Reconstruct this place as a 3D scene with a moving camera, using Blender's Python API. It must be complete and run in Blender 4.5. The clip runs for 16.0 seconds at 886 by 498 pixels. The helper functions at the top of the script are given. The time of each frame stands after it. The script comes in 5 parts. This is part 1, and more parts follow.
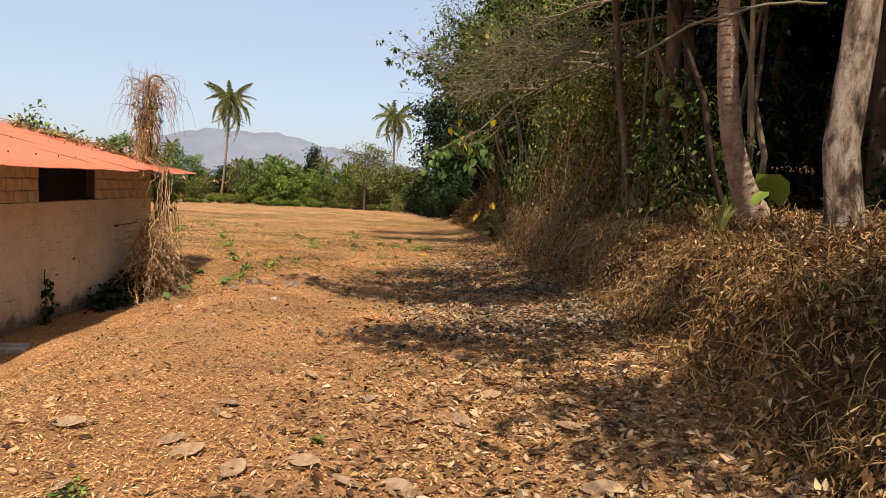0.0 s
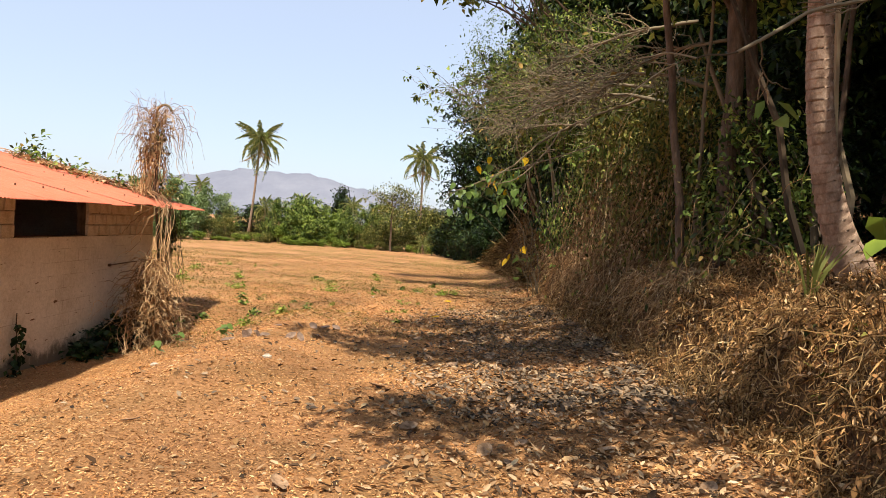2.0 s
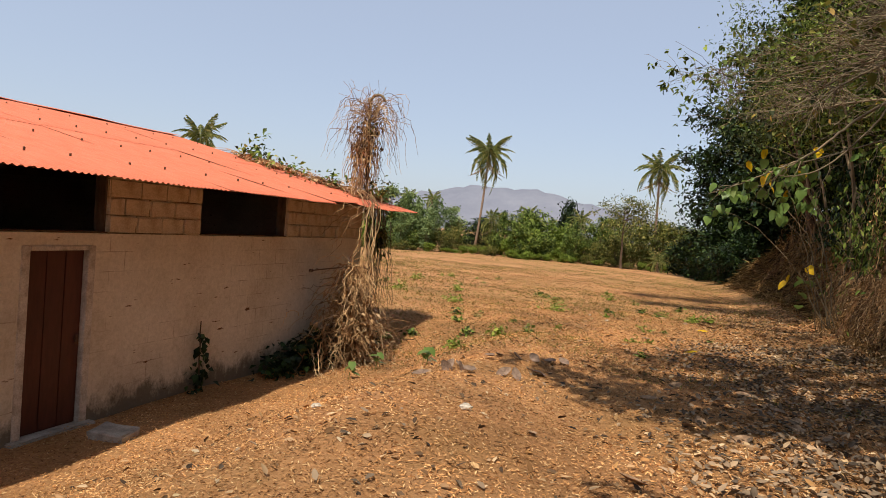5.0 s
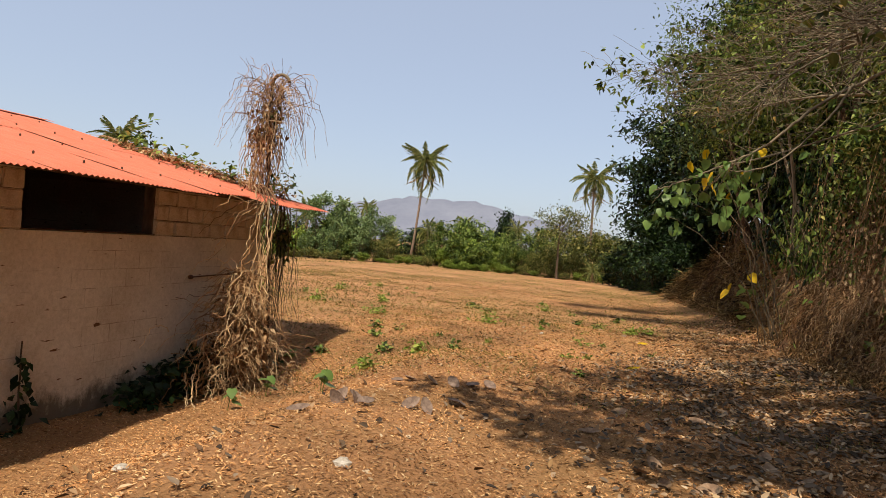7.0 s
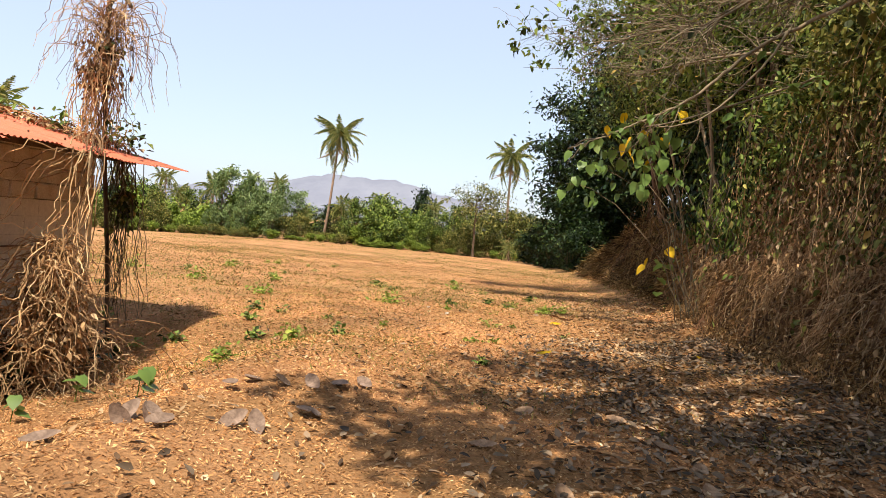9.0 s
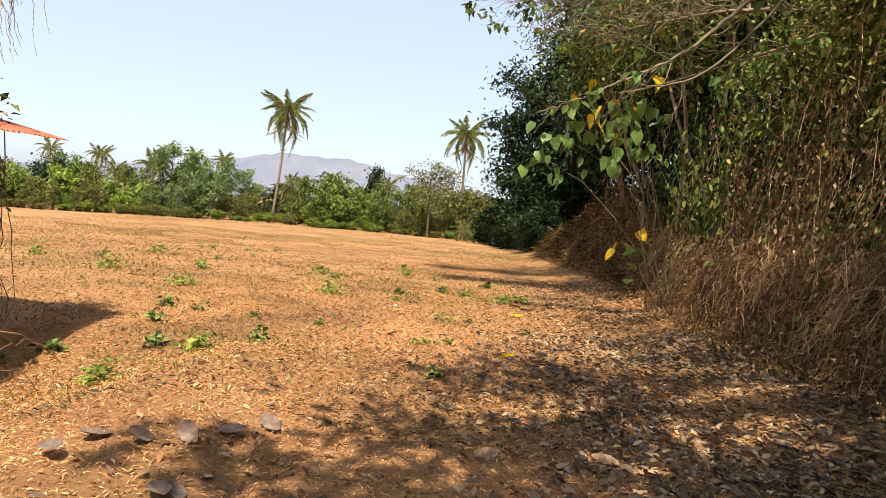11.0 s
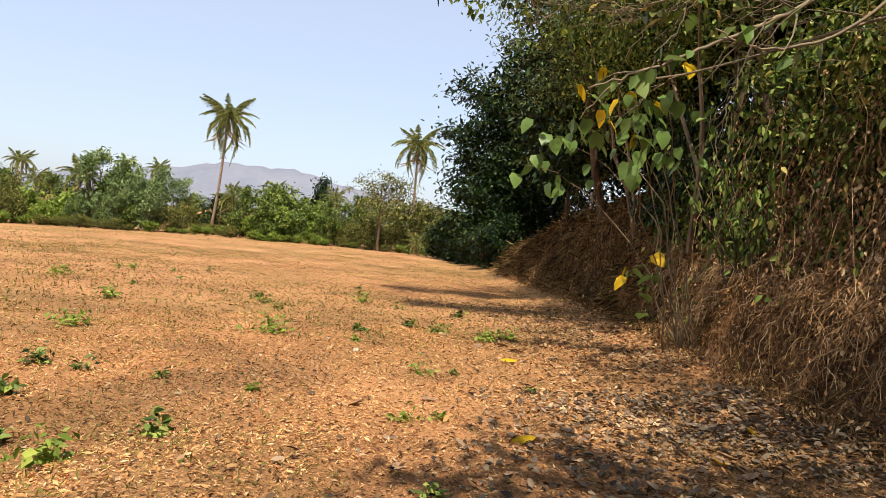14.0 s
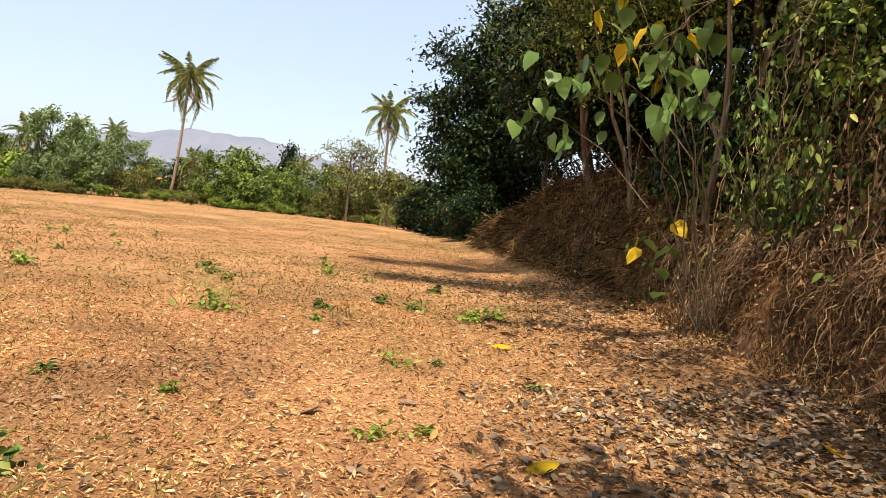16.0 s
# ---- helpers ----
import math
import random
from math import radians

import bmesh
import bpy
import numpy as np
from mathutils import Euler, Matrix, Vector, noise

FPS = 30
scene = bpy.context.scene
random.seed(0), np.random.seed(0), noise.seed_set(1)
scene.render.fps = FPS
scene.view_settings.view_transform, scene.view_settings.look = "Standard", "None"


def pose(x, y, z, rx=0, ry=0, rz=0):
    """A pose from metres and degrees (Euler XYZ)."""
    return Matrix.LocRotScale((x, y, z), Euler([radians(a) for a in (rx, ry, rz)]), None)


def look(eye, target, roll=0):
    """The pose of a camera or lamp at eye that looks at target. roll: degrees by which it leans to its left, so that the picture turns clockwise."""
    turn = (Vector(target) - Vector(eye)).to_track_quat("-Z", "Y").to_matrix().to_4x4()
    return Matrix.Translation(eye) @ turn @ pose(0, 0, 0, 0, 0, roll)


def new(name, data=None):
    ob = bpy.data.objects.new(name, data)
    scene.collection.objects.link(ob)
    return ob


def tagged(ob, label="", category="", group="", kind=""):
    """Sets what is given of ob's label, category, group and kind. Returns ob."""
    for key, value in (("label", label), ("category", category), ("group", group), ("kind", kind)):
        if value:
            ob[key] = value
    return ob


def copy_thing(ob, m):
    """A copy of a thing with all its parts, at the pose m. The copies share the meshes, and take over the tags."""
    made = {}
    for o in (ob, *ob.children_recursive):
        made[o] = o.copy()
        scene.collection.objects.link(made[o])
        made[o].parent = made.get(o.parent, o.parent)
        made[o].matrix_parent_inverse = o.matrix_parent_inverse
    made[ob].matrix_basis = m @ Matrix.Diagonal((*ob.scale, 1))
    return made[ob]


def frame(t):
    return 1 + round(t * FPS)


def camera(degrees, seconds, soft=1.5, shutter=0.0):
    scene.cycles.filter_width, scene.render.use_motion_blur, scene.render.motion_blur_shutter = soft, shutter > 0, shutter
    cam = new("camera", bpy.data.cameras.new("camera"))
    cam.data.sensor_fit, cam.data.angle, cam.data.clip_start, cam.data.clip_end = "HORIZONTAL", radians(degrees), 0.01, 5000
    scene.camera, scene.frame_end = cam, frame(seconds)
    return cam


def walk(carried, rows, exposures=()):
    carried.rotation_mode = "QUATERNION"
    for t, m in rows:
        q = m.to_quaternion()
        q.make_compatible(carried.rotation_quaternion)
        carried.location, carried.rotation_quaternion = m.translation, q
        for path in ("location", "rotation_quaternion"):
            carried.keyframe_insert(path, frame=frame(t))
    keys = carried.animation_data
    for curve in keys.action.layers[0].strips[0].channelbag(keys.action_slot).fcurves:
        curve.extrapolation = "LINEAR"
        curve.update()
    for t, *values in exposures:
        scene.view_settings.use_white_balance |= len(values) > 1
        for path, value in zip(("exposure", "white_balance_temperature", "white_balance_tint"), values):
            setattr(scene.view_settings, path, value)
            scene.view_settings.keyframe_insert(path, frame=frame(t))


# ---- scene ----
cam = camera(68.7, 16.0, soft=0.7)
PATH = [
    (0, (-0.181, 0.155, 1.7), (-0.086, 2.144, 1.508), 3.0),
    (0.5, (-0.109, 0.462, 1.729), (0.05, 2.448, 1.562), 3.6),
    (1, (-0.169, 0.809, 1.719), (-0.008, 2.798, 1.579), 3.9),
    (1.5, (-0.124, 1.223, 1.681), (0.003, 3.216, 1.574), 4.1),
    (2, (-0.096, 1.668, 1.681), (-0.092, 3.667, 1.613), 3.9),
    (2.5, (-0.191, 2.083, 1.648), (-0.391, 4.073, 1.612), 3.7),
    (3, (-0.253, 2.552, 1.599), (-0.542, 4.531, 1.562), 3.8),
    (3.5, (-0.359, 2.996, 1.552), (-0.721, 4.962, 1.519), 3.8),
    (4, (-0.52, 3.419, 1.549), (-1.005, 5.358, 1.482), 4.6),
    (4.2, (-0.539, 3.602, 1.542), (-1.094, 5.521, 1.46), 4.8),
    (6.3, (-0.676, 5.459, 1.36), (-1.389, 7.328, 1.332), 4.9),
    (6.5, (-0.673, 5.57, 1.364), (-1.327, 7.46, 1.338), 5.0),
    (7, (-0.714, 6.035, 1.324), (-1.211, 7.972, 1.303), 5.0),
    (7.5, (-0.626, 6.476, 1.252), (-1.052, 8.431, 1.23), 4.8),
    (8, (-0.644, 6.88, 1.239), (-1.02, 8.844, 1.211), 4.8),
    (8.5, (-0.684, 7.234, 1.254), (-1.011, 9.206, 1.205), 4.8),
    (9, (-0.583, 7.749, 1.185), (-0.833, 9.732, 1.122), 5.3),
    (9.5, (-0.548, 8.085, 1.228), (-0.722, 10.076, 1.139), 5.3),
    (11.8, (-0.801, 10.116, 1.229), (-0.868, 12.111, 1.116), 5.1),
    (12, (-0.854, 10.296, 1.222), (-0.904, 12.292, 1.116), 5.0),
    (12.5, (-1.018, 10.72, 1.249), (-1.054, 12.718, 1.168), 4.6),
    (13, (-1.21, 11.122, 1.313), (-1.239, 13.121, 1.254), 4.4),
    (13.5, (-1.207, 11.532, 1.29), (-1.207, 13.531, 1.248), 4.6),
    (14, (-1.208, 11.903, 1.295), (-1.155, 13.901, 1.232), 5.4),
    (14.5, (-1.236, 12.356, 1.221), (-1.069, 14.346, 1.109), 6.3),
    (15, (-1.155, 12.81, 1.129), (-0.986, 14.799, 1.009), 6.5),
    (15.5, (-1.183, 13.236, 1.122), (-1.019, 15.225, 0.998), 6.4),
    (16, (-1.297, 13.675, 1.078), (-1.141, 15.664, 0.944), 6.6),
]
EXPOSURES = [(0.0, 0.32), (1.5, 0.6), (2.5, 0.6), (3.0, 0.5), (3.5, 0.22), (4.0, 0.12), (7.0, 0.12), (8.0, 0.38), (9.0, 0.7), (12.5, 0.75), (14.0, 0.55), (14.6, 0.47), (16.0, 0.68)]
walk(cam, [(t, look(eye, target, roll)) for t, eye, target, roll in PATH], EXPOSURES)

# ---- light ----
SUN_FROM = Vector((-0.05, -0.55, 1.0)).normalized()
world = bpy.data.worlds.new("sky")
scene.world = world
world.use_nodes = True
wn = world.node_tree.nodes
sky = wn.new("ShaderNodeTexSky")
sky.sky_type, sky.sun_disc = "NISHITA", False
sky.sun_elevation = math.asin(SUN_FROM.z)
sky.sun_rotation = math.atan2(SUN_FROM.x, SUN_FROM.y)
sky.air_density, sky.dust_density, sky.ozone_density, sky.altitude = 1.0, 1.6, 1.0, 50
wn["Background"].inputs["Strength"].default_value = 0.15
haze = wn.new("ShaderNodeMix")
haze.data_type = "RGBA"
haze.inputs[0].default_value = 0.62
haze.inputs[7].default_value = (3.3, 3.65, 4.45, 1)
world.node_tree.links.new(sky.outputs[0], haze.inputs[6])
world.node_tree.links.new(haze.outputs[2], wn["Background"].inputs["Color"])
sun = new("sun", bpy.data.lights.new("sun", "SUN"))
sun.data.energy, sun.data.angle, sun.data.color = 5.0, radians(0.55), (1.0, 0.91, 0.78)
sun.matrix_world = look((0, 0, 60), Vector((0, 0, 60)) - SUN_FROM)

# ---- materials ----
def material(name, rough=0.8, metal=0.0, spec=0.3):
    m = bpy.data.materials.new(name)
    m.use_nodes = True
    b = m.node_tree.nodes["Principled BSDF"]
    b.inputs["Roughness"].default_value, b.inputs["Metallic"].default_value = rough, metal
    b.inputs["Specular IOR Level"].default_value = spec
    return m, m.node_tree.nodes, m.node_tree.links, b


def noise_node(m, scale, detail=6.0, rough=0.6, coord="Object", stretch=(1, 1, 1)):
    n, l = m.node_tree.nodes, m.node_tree.links
    tc, mp, t = n.new("ShaderNodeTexCoord"), n.new("ShaderNodeMapping"), n.new("ShaderNodeTexNoise")
    mp.inputs["Scale"].default_value = stretch
    t.inputs["Scale"].default_value, t.inputs["Detail"].default_value, t.inputs["Roughness"].default_value = scale, detail, rough
    l.new(tc.outputs[coord], mp.inputs["Vector"])
    l.new(mp.outputs[0], t.inputs["Vector"])
    return t.outputs["Fac"]


def ramp(m, fac, stops, interp="LINEAR"):
    r = m.node_tree.nodes.new("ShaderNodeValToRGB")
    r.color_ramp.interpolation = interp
    e = r.color_ramp.elements
    while len(e) < len(stops):
        e.new(0.5)
    for k, (p, c) in zip(e, stops):
        k.position, k.color = p, (*c, 1)
    m.node_tree.links.new(fac, r.inputs[0])
    return r.outputs[0]


def mix(m, a, b, fac, mode="MIX"):
    x = m.node_tree.nodes.new("ShaderNodeMix")
    x.data_type, x.blend_type = "RGBA", mode
    for sock, v in ((x.inputs[6], a), (x.inputs[7], b), (x.inputs[0], fac)):
        if isinstance(v, (int, float)):
            sock.default_value = v
        elif isinstance(v, tuple):
            sock.default_value = (*v, 1)
        else:
            m.node_tree.links.new(v, sock)
    return x.outputs[2]


def bump(m, height, strength, distance=0.02):
    b = m.node_tree.nodes.new("ShaderNodeBump")
    b.inputs["Strength"].default_value, b.inputs["Distance"].default_value = strength, distance
    m.node_tree.links.new(height, b.inputs["Height"])
    m.node_tree.links.new(b.outputs[0], m.node_tree.nodes["Principled BSDF"].inputs["Normal"])


def island(m):
    return m.node_tree.nodes.new("ShaderNodeNewGeometry").outputs["Random Per Island"]


def foliage_material(name, stops, rough=0.55, through_light=0.25):
    """Leaves: a colour of its own for each leaf, light passing through the blade."""
    m, n, l, b = material(name, rough, spec=0.2)
    c = ramp(m, island(m), stops)
    # broad noise paints the shading of leaf clumps into the colour
    c = mix(m, c, ramp(m, noise_node(m, 0.7, 3), [(0.35, (0.62, 0.66, 0.62)), (0.65, (1.25, 1.22, 1.05))]), 1.0, "MULTIPLY")
    l.new(c, b.inputs["Base Color"])
    tr, mx = n.new("ShaderNodeBsdfTranslucent"), n.new("ShaderNodeMixShader")
    l.new(c, tr.inputs["Color"])
    mx.inputs[0].default_value = through_light
    l.new(b.outputs[0], mx.inputs[1])
    l.new(tr.outputs[0], mx.inputs[2])
    l.new(mx.outputs[0], n["Material Output"].inputs["Surface"])
    return m


def plain_rough(name, stops, scale, rough=0.85, bump_s=0.5, bump_d=0.02, fine=40.0, stretch=(1, 1, 1), spec=0.25):
    m, n, l, b = material(name, rough, spec=spec)
    c = ramp(m, noise_node(m, scale, 8, 0.65, stretch=stretch), stops)
    f = noise_node(m, fine, 6, 0.7, stretch=stretch)
    c = mix(m, c, ramp(m, f, [(0.3, (0.7, 0.68, 0.65)), (0.7, (1.2, 1.2, 1.2))]), 0.8, "MULTIPLY")
    l.new(c, b.inputs["Base Color"])
    bump(m, f, bump_s, bump_d)
    return m


M_LITTER = foliage_material("dry_litter", [(0.0, (0.05, 0.027, 0.014)), (0.3, (0.18, 0.09, 0.038)), (0.55, (0.36, 0.18, 0.07)), (0.8, (0.48, 0.27, 0.12)), (1.0, (0.58, 0.43, 0.27))], 0.75, 0.1)
M_CHAFF = foliage_material("straw_chaff", [(0.0, (0.13, 0.057, 0.024)), (0.2, (0.32, 0.145, 0.058)), (0.5, (0.52, 0.255, 0.105)), (0.82, (0.62, 0.34, 0.155)), (1.0, (0.72, 0.49, 0.27))], 0.75, 0.1)
M_GREYLEAF = foliage_material("grey_litter", [(0.0, (0.035, 0.022, 0.014)), (0.3, (0.15, 0.085, 0.047)), (0.6, (0.33, 0.195, 0.105)), (0.85, (0.47, 0.3, 0.175)), (1.0, (0.6, 0.45, 0.31))], 0.7, 0.08)
M_ROTLEAF = foliage_material("rotted_leaf", [(0.0, (0.045, 0.032, 0.024)), (0.4, (0.14, 0.098, 0.07)), (0.7, (0.26, 0.18, 0.125)), (0.92, (0.38, 0.26, 0.175)), (1.0, (0.52, 0.36, 0.22))], 0.7, 0.08)
M_STRAW = foliage_material("dry_grass", [(0.0, (0.03, 0.017, 0.008)), (0.4, (0.18, 0.1, 0.042)), (0.75, (0.4, 0.235, 0.1)), (1.0, (0.62, 0.42, 0.21))], 0.8, 0.15)
M_GREENSTRAW = foliage_material("field_grass_blade", [(0.0, (0.1, 0.115, 0.022)), (0.6, (0.2, 0.18, 0.045)), (1.0, (0.34, 0.25, 0.09))], 0.8, 0.2)
M_DEADVINE = foliage_material("dead_vine", [(0.0, (0.1, 0.05, 0.024)), (0.4, (0.27, 0.15, 0.075)), (0.8, (0.45, 0.28, 0.15)), (1.0, (0.6, 0.43, 0.27))], 0.85, 0.0)
M_TWIG = foliage_material("grey_twig", [(0.0, (0.05, 0.034, 0.022)), (0.5, (0.13, 0.095, 0.062)), (1.0, (0.26, 0.2, 0.14))], 0.85, 0.0)
M_BOUGH = foliage_material('bare_bough', [(0.0, (0.08, 0.06, 0.04)), (0.5, (0.18, 0.14, 0.096)), (1.0, (0.3, 0.24, 0.17))], 0.85, 0.0)
# dark green taken near black: deep shade of grove and thicket in the colour
M_SHADELEAF = foliage_material("shade_dark_green_leaf", [(0.0, (0.004, 0.01, 0.003)), (0.55, (0.014, 0.03, 0.008)), (0.85, (0.035, 0.065, 0.016)), (1.0, (0.08, 0.12, 0.03))], 0.5, 0.15)
M_MIDLEAF = foliage_material("mid_green_leaf", [(0.0, (0.015, 0.03, 0.006)), (0.4, (0.075, 0.115, 0.023)), (0.7, (0.2, 0.27, 0.055)), (0.92, (0.33, 0.4, 0.095)), (1.0, (0.42, 0.36, 0.1))], 0.5, 0.28)
M_OLIVE = foliage_material("olive_leaf", [(0.0, (0.02, 0.028, 0.007)), (0.4, (0.085, 0.1, 0.024)), (0.75, (0.22, 0.21, 0.05)), (1.0, (0.36, 0.22, 0.065))], 0.6, 0.28)
# brighter copy of the olive leaf, sunlight put into its colour
M_YOLIVE = foliage_material("sun_lightened_olive_leaf", [(0.0, (0.03, 0.04, 0.01)), (0.45, (0.12, 0.135, 0.032)), (0.8, (0.28, 0.28, 0.075)), (1.0, (0.44, 0.35, 0.12))], 0.6, 0.28)
M_BANK = foliage_material("bank_withered", [(0.0, (0.02, 0.013, 0.006)), (0.45, (0.11, 0.068, 0.028)), (0.8, (0.25, 0.16, 0.062)), (1.0, (0.45, 0.31, 0.14))], 0.8, 0.1)
M_BLUELEAF = foliage_material("hazy_green_leaf", [(0.0, (0.1, 0.145, 0.055)), (0.6, (0.18, 0.25, 0.095)), (1.0, (0.28, 0.34, 0.15))], 0.55, 0.25)
M_BRIGHT = foliage_material("bright_green_leaf", [(0.0, (0.13, 0.19, 0.025)), (0.6, (0.24, 0.32, 0.05)), (1.0, (0.38, 0.43, 0.1))], 0.5, 0.32)
M_BIGLEAF = foliage_material("broad_pale_leaf", [(0.0, (0.07, 0.13, 0.025)), (0.6, (0.15, 0.23, 0.06)), (1.0, (0.27, 0.35, 0.13))], 0.4, 0.3)
M_YELLOW = foliage_material("yellow_leaf", [(0.0, (0.55, 0.25, 0.01)), (0.5, (0.75, 0.45, 0.01)), (1.0, (0.8, 0.6, 0.04))], 0.5, 0.35)
M_FROND = foliage_material("palm_frond", [(0.0, (0.07, 0.1, 0.028)), (0.5, (0.18, 0.21, 0.06)), (0.85, (0.42, 0.38, 0.13)), (1.0, (0.62, 0.52, 0.24))], 0.45, 0.25)
M_DEADFROND = foliage_material("dead_frond", [(0.0, (0.16, 0.1, 0.05)), (0.5, (0.3, 0.2, 0.1)), (1.0, (0.42, 0.31, 0.18))], 0.8, 0.15)
M_BARK = plain_rough("grey_bark", [(0.36, (0.05, 0.035, 0.024)), (0.46, (0.17, 0.12, 0.08)), (0.54, (0.34, 0.255, 0.185)), (0.7, (0.44, 0.355, 0.28))], 7.0, 0.9, 0.9, 0.03, 26.0, (1, 1, 0.35))
M_DARKBARK = plain_rough("brown_bark", [(0.3, (0.05, 0.032, 0.02)), (0.6, (0.15, 0.1, 0.065)), (0.8, (0.24, 0.17, 0.11))], 6.0, 0.9, 0.9, 0.03, 30.0, (1, 1, 0.3))
M_COCO = plain_rough("coconut_bark", [(0.3, (0.14, 0.085, 0.055)), (0.5, (0.3, 0.2, 0.135)), (0.7, (0.44, 0.32, 0.23))], 9.0, 0.85, 0.8, 0.015, 60.0, (1, 1, 0.6))
blot_ = ramp(M_BARK, noise_node(M_BARK, 4.5, 7, 0.7, stretch=(1, 1, 0.5)), [(0.4, (0.2, 0.16, 0.13)), (0.5, (1, 1, 1))])
old_ = M_BARK.node_tree.nodes['Principled BSDF'].inputs['Base Color']
M_BARK.node_tree.links.new(mix(M_BARK, old_.links[0].from_socket, blot_, 1.0, 'MULTIPLY'), old_)
M_CONCRETE = plain_rough("pale_concrete", [(0.3, (0.2, 0.17, 0.14)), (0.6, (0.42, 0.37, 0.31)), (0.8, (0.52, 0.47, 0.41))], 6.0, 0.85, 0.5, 0.01, 70.0)
M_BLOCK = plain_rough("laterite_block", [(0.3, (0.36, 0.27, 0.18)), (0.5, (0.52, 0.42, 0.3)), (0.75, (0.6, 0.5, 0.375))], 3.5, 0.9, 0.6, 0.012, 55.0)
M_MORTAR = plain_rough("crumbled_mortar", [(0.3, (0.09, 0.06, 0.04)), (0.6, (0.26, 0.19, 0.13)), (0.8, (0.4, 0.31, 0.22))], 9.0, 0.95)
# shed floor: the darkness of the room is put into this near-black colour
M_SHADEFLOOR = plain_rough("shade_dark_floor", [(0.3, (0.03, 0.022, 0.016)), (0.7, (0.07, 0.05, 0.035))], 3.0)
M_DOOR = plain_rough("maroon_door_paint", [(0.3, (0.05, 0.012, 0.008)), (0.7, (0.085, 0.022, 0.013))], 3.0, 0.55, 0.15, 0.004, 30.0, (1, 1, 0.2), 0.4)
M_FRAME = plain_rough("whitewashed_frame", [(0.3, (0.34, 0.28, 0.21)), (0.6, (0.58, 0.5, 0.41))], 8.0, 0.85, 0.3, 0.006, 60.0)
M_IRON = plain_rough("rusty_iron", [(0.3, (0.06, 0.025, 0.012)), (0.7, (0.15, 0.07, 0.035))], 12.0, 0.7)
M_STONE = plain_rough("pale_stone", [(0.3, (0.3, 0.24, 0.17)), (0.7, (0.6, 0.53, 0.43))], 9.0, 0.85)

# whitewashed plaster: block joints telling through, stains, damp dark foot
M_PLASTER, n_, l_, b_ = material("stained_whitewash", 0.92, spec=0.15)
c_ = ramp(M_PLASTER, noise_node(M_PLASTER, 0.9, 8, 0.7), [(0.25, (0.46, 0.375, 0.265)), (0.5, (0.64, 0.55, 0.42)), (0.75, (0.7, 0.62, 0.5))])
f_ = noise_node(M_PLASTER, 24, 8, 0.75)
c_ = mix(M_PLASTER, c_, ramp(M_PLASTER, f_, [(0.3, (0.7, 0.66, 0.6)), (0.62, (1.08, 1.08, 1.08))]), 0.7, "MULTIPLY")
pits = ramp(M_PLASTER, noise_node(M_PLASTER, 7.5, 3, 0.5, stretch=(1, 0.5, 2.2)), [(0.27, (0.25, 0.14, 0.08)), (0.31, (1, 1, 1))])
c_ = mix(M_PLASTER, c_, pits, 1.0, "MULTIPLY")
tc_, br_, sep_ = n_.new("ShaderNodeTexCoord"), n_.new("ShaderNodeTexBrick"), n_.new("ShaderNodeSeparateXYZ")
cmb_ = n_.new("ShaderNodeCombineXYZ")
l_.new(tc_.outputs["Object"], sep_.inputs[0])
l_.new(sep_.outputs["Y"], cmb_.inputs["X"])
l_.new(sep_.outputs["Z"], cmb_.inputs["Y"])
l_.new(cmb_.outputs[0], br_.inputs["Vector"])
for k_, v_ in (("Scale", 1.0), ("Mortar Size", 0.006), ("Mortar Smooth", 0.4), ("Brick Width", 0.42), ("Row Height", 0.22)):
    br_.inputs[k_].default_value = v_
joint = n_.new("ShaderNodeMath")
joint.operation = "MULTIPLY"
l_.new(br_.outputs["Fac"], joint.inputs[0])
l_.new(ramp(M_PLASTER, noise_node(M_PLASTER, 1.6, 5, 0.7), [(0.5, (0, 0, 0)), (0.66, (0.6, 0.6, 0.6))]), joint.inputs[1])
c_ = mix(M_PLASTER, c_, (0.16, 0.09, 0.05), joint.outputs[0])
foot_ = n_.new("ShaderNodeMapRange")
foot_.inputs["From Min"].default_value, foot_.inputs["From Max"].default_value = -0.98, -0.45
foot_.inputs["To Min"].default_value, foot_.inputs["To Max"].default_value = 0.34, -0.12
l_.new(sep_.outputs["Z"], foot_.inputs["Value"])
add_ = n_.new("ShaderNodeMath")
add_.operation = "ADD"
l_.new(foot_.outputs[0], add_.inputs[0])
l_.new(noise_node(M_PLASTER, 3.2, 8, 0.75, stretch=(1, 1, 0.7)), add_.inputs[1])
c_ = mix(M_PLASTER, c_, (0.1, 0.08, 0.055), ramp(M_PLASTER, add_.outputs[0], [(0.56, (0, 0, 0)), (0.74, (0.85, 0.85, 0.85))]))
l_.new(c_, b_.inputs["Base Color"])
bump(M_PLASTER, f_, 0.5, 0.012)

# orange-red painted sheet
M_ROOF, n_, l_, b_ = material("orange_painted_sheet", 0.7, spec=0.15)
c_ = ramp(M_ROOF, noise_node(M_ROOF, 0.8, 6, 0.7), [(0.3, (0.52, 0.135, 0.07)), (0.7, (0.6, 0.18, 0.1))])
c_ = mix(M_ROOF, c_, ramp(M_ROOF, noise_node(M_ROOF, 14, 8, 0.75, stretch=(0.3, 1, 1)), [(0.3, (0.72, 0.66, 0.6)), (0.6, (1.08, 1.08, 1.08))]), 0.6, "MULTIPLY")
l_.new(c_, b_.inputs["Base Color"])

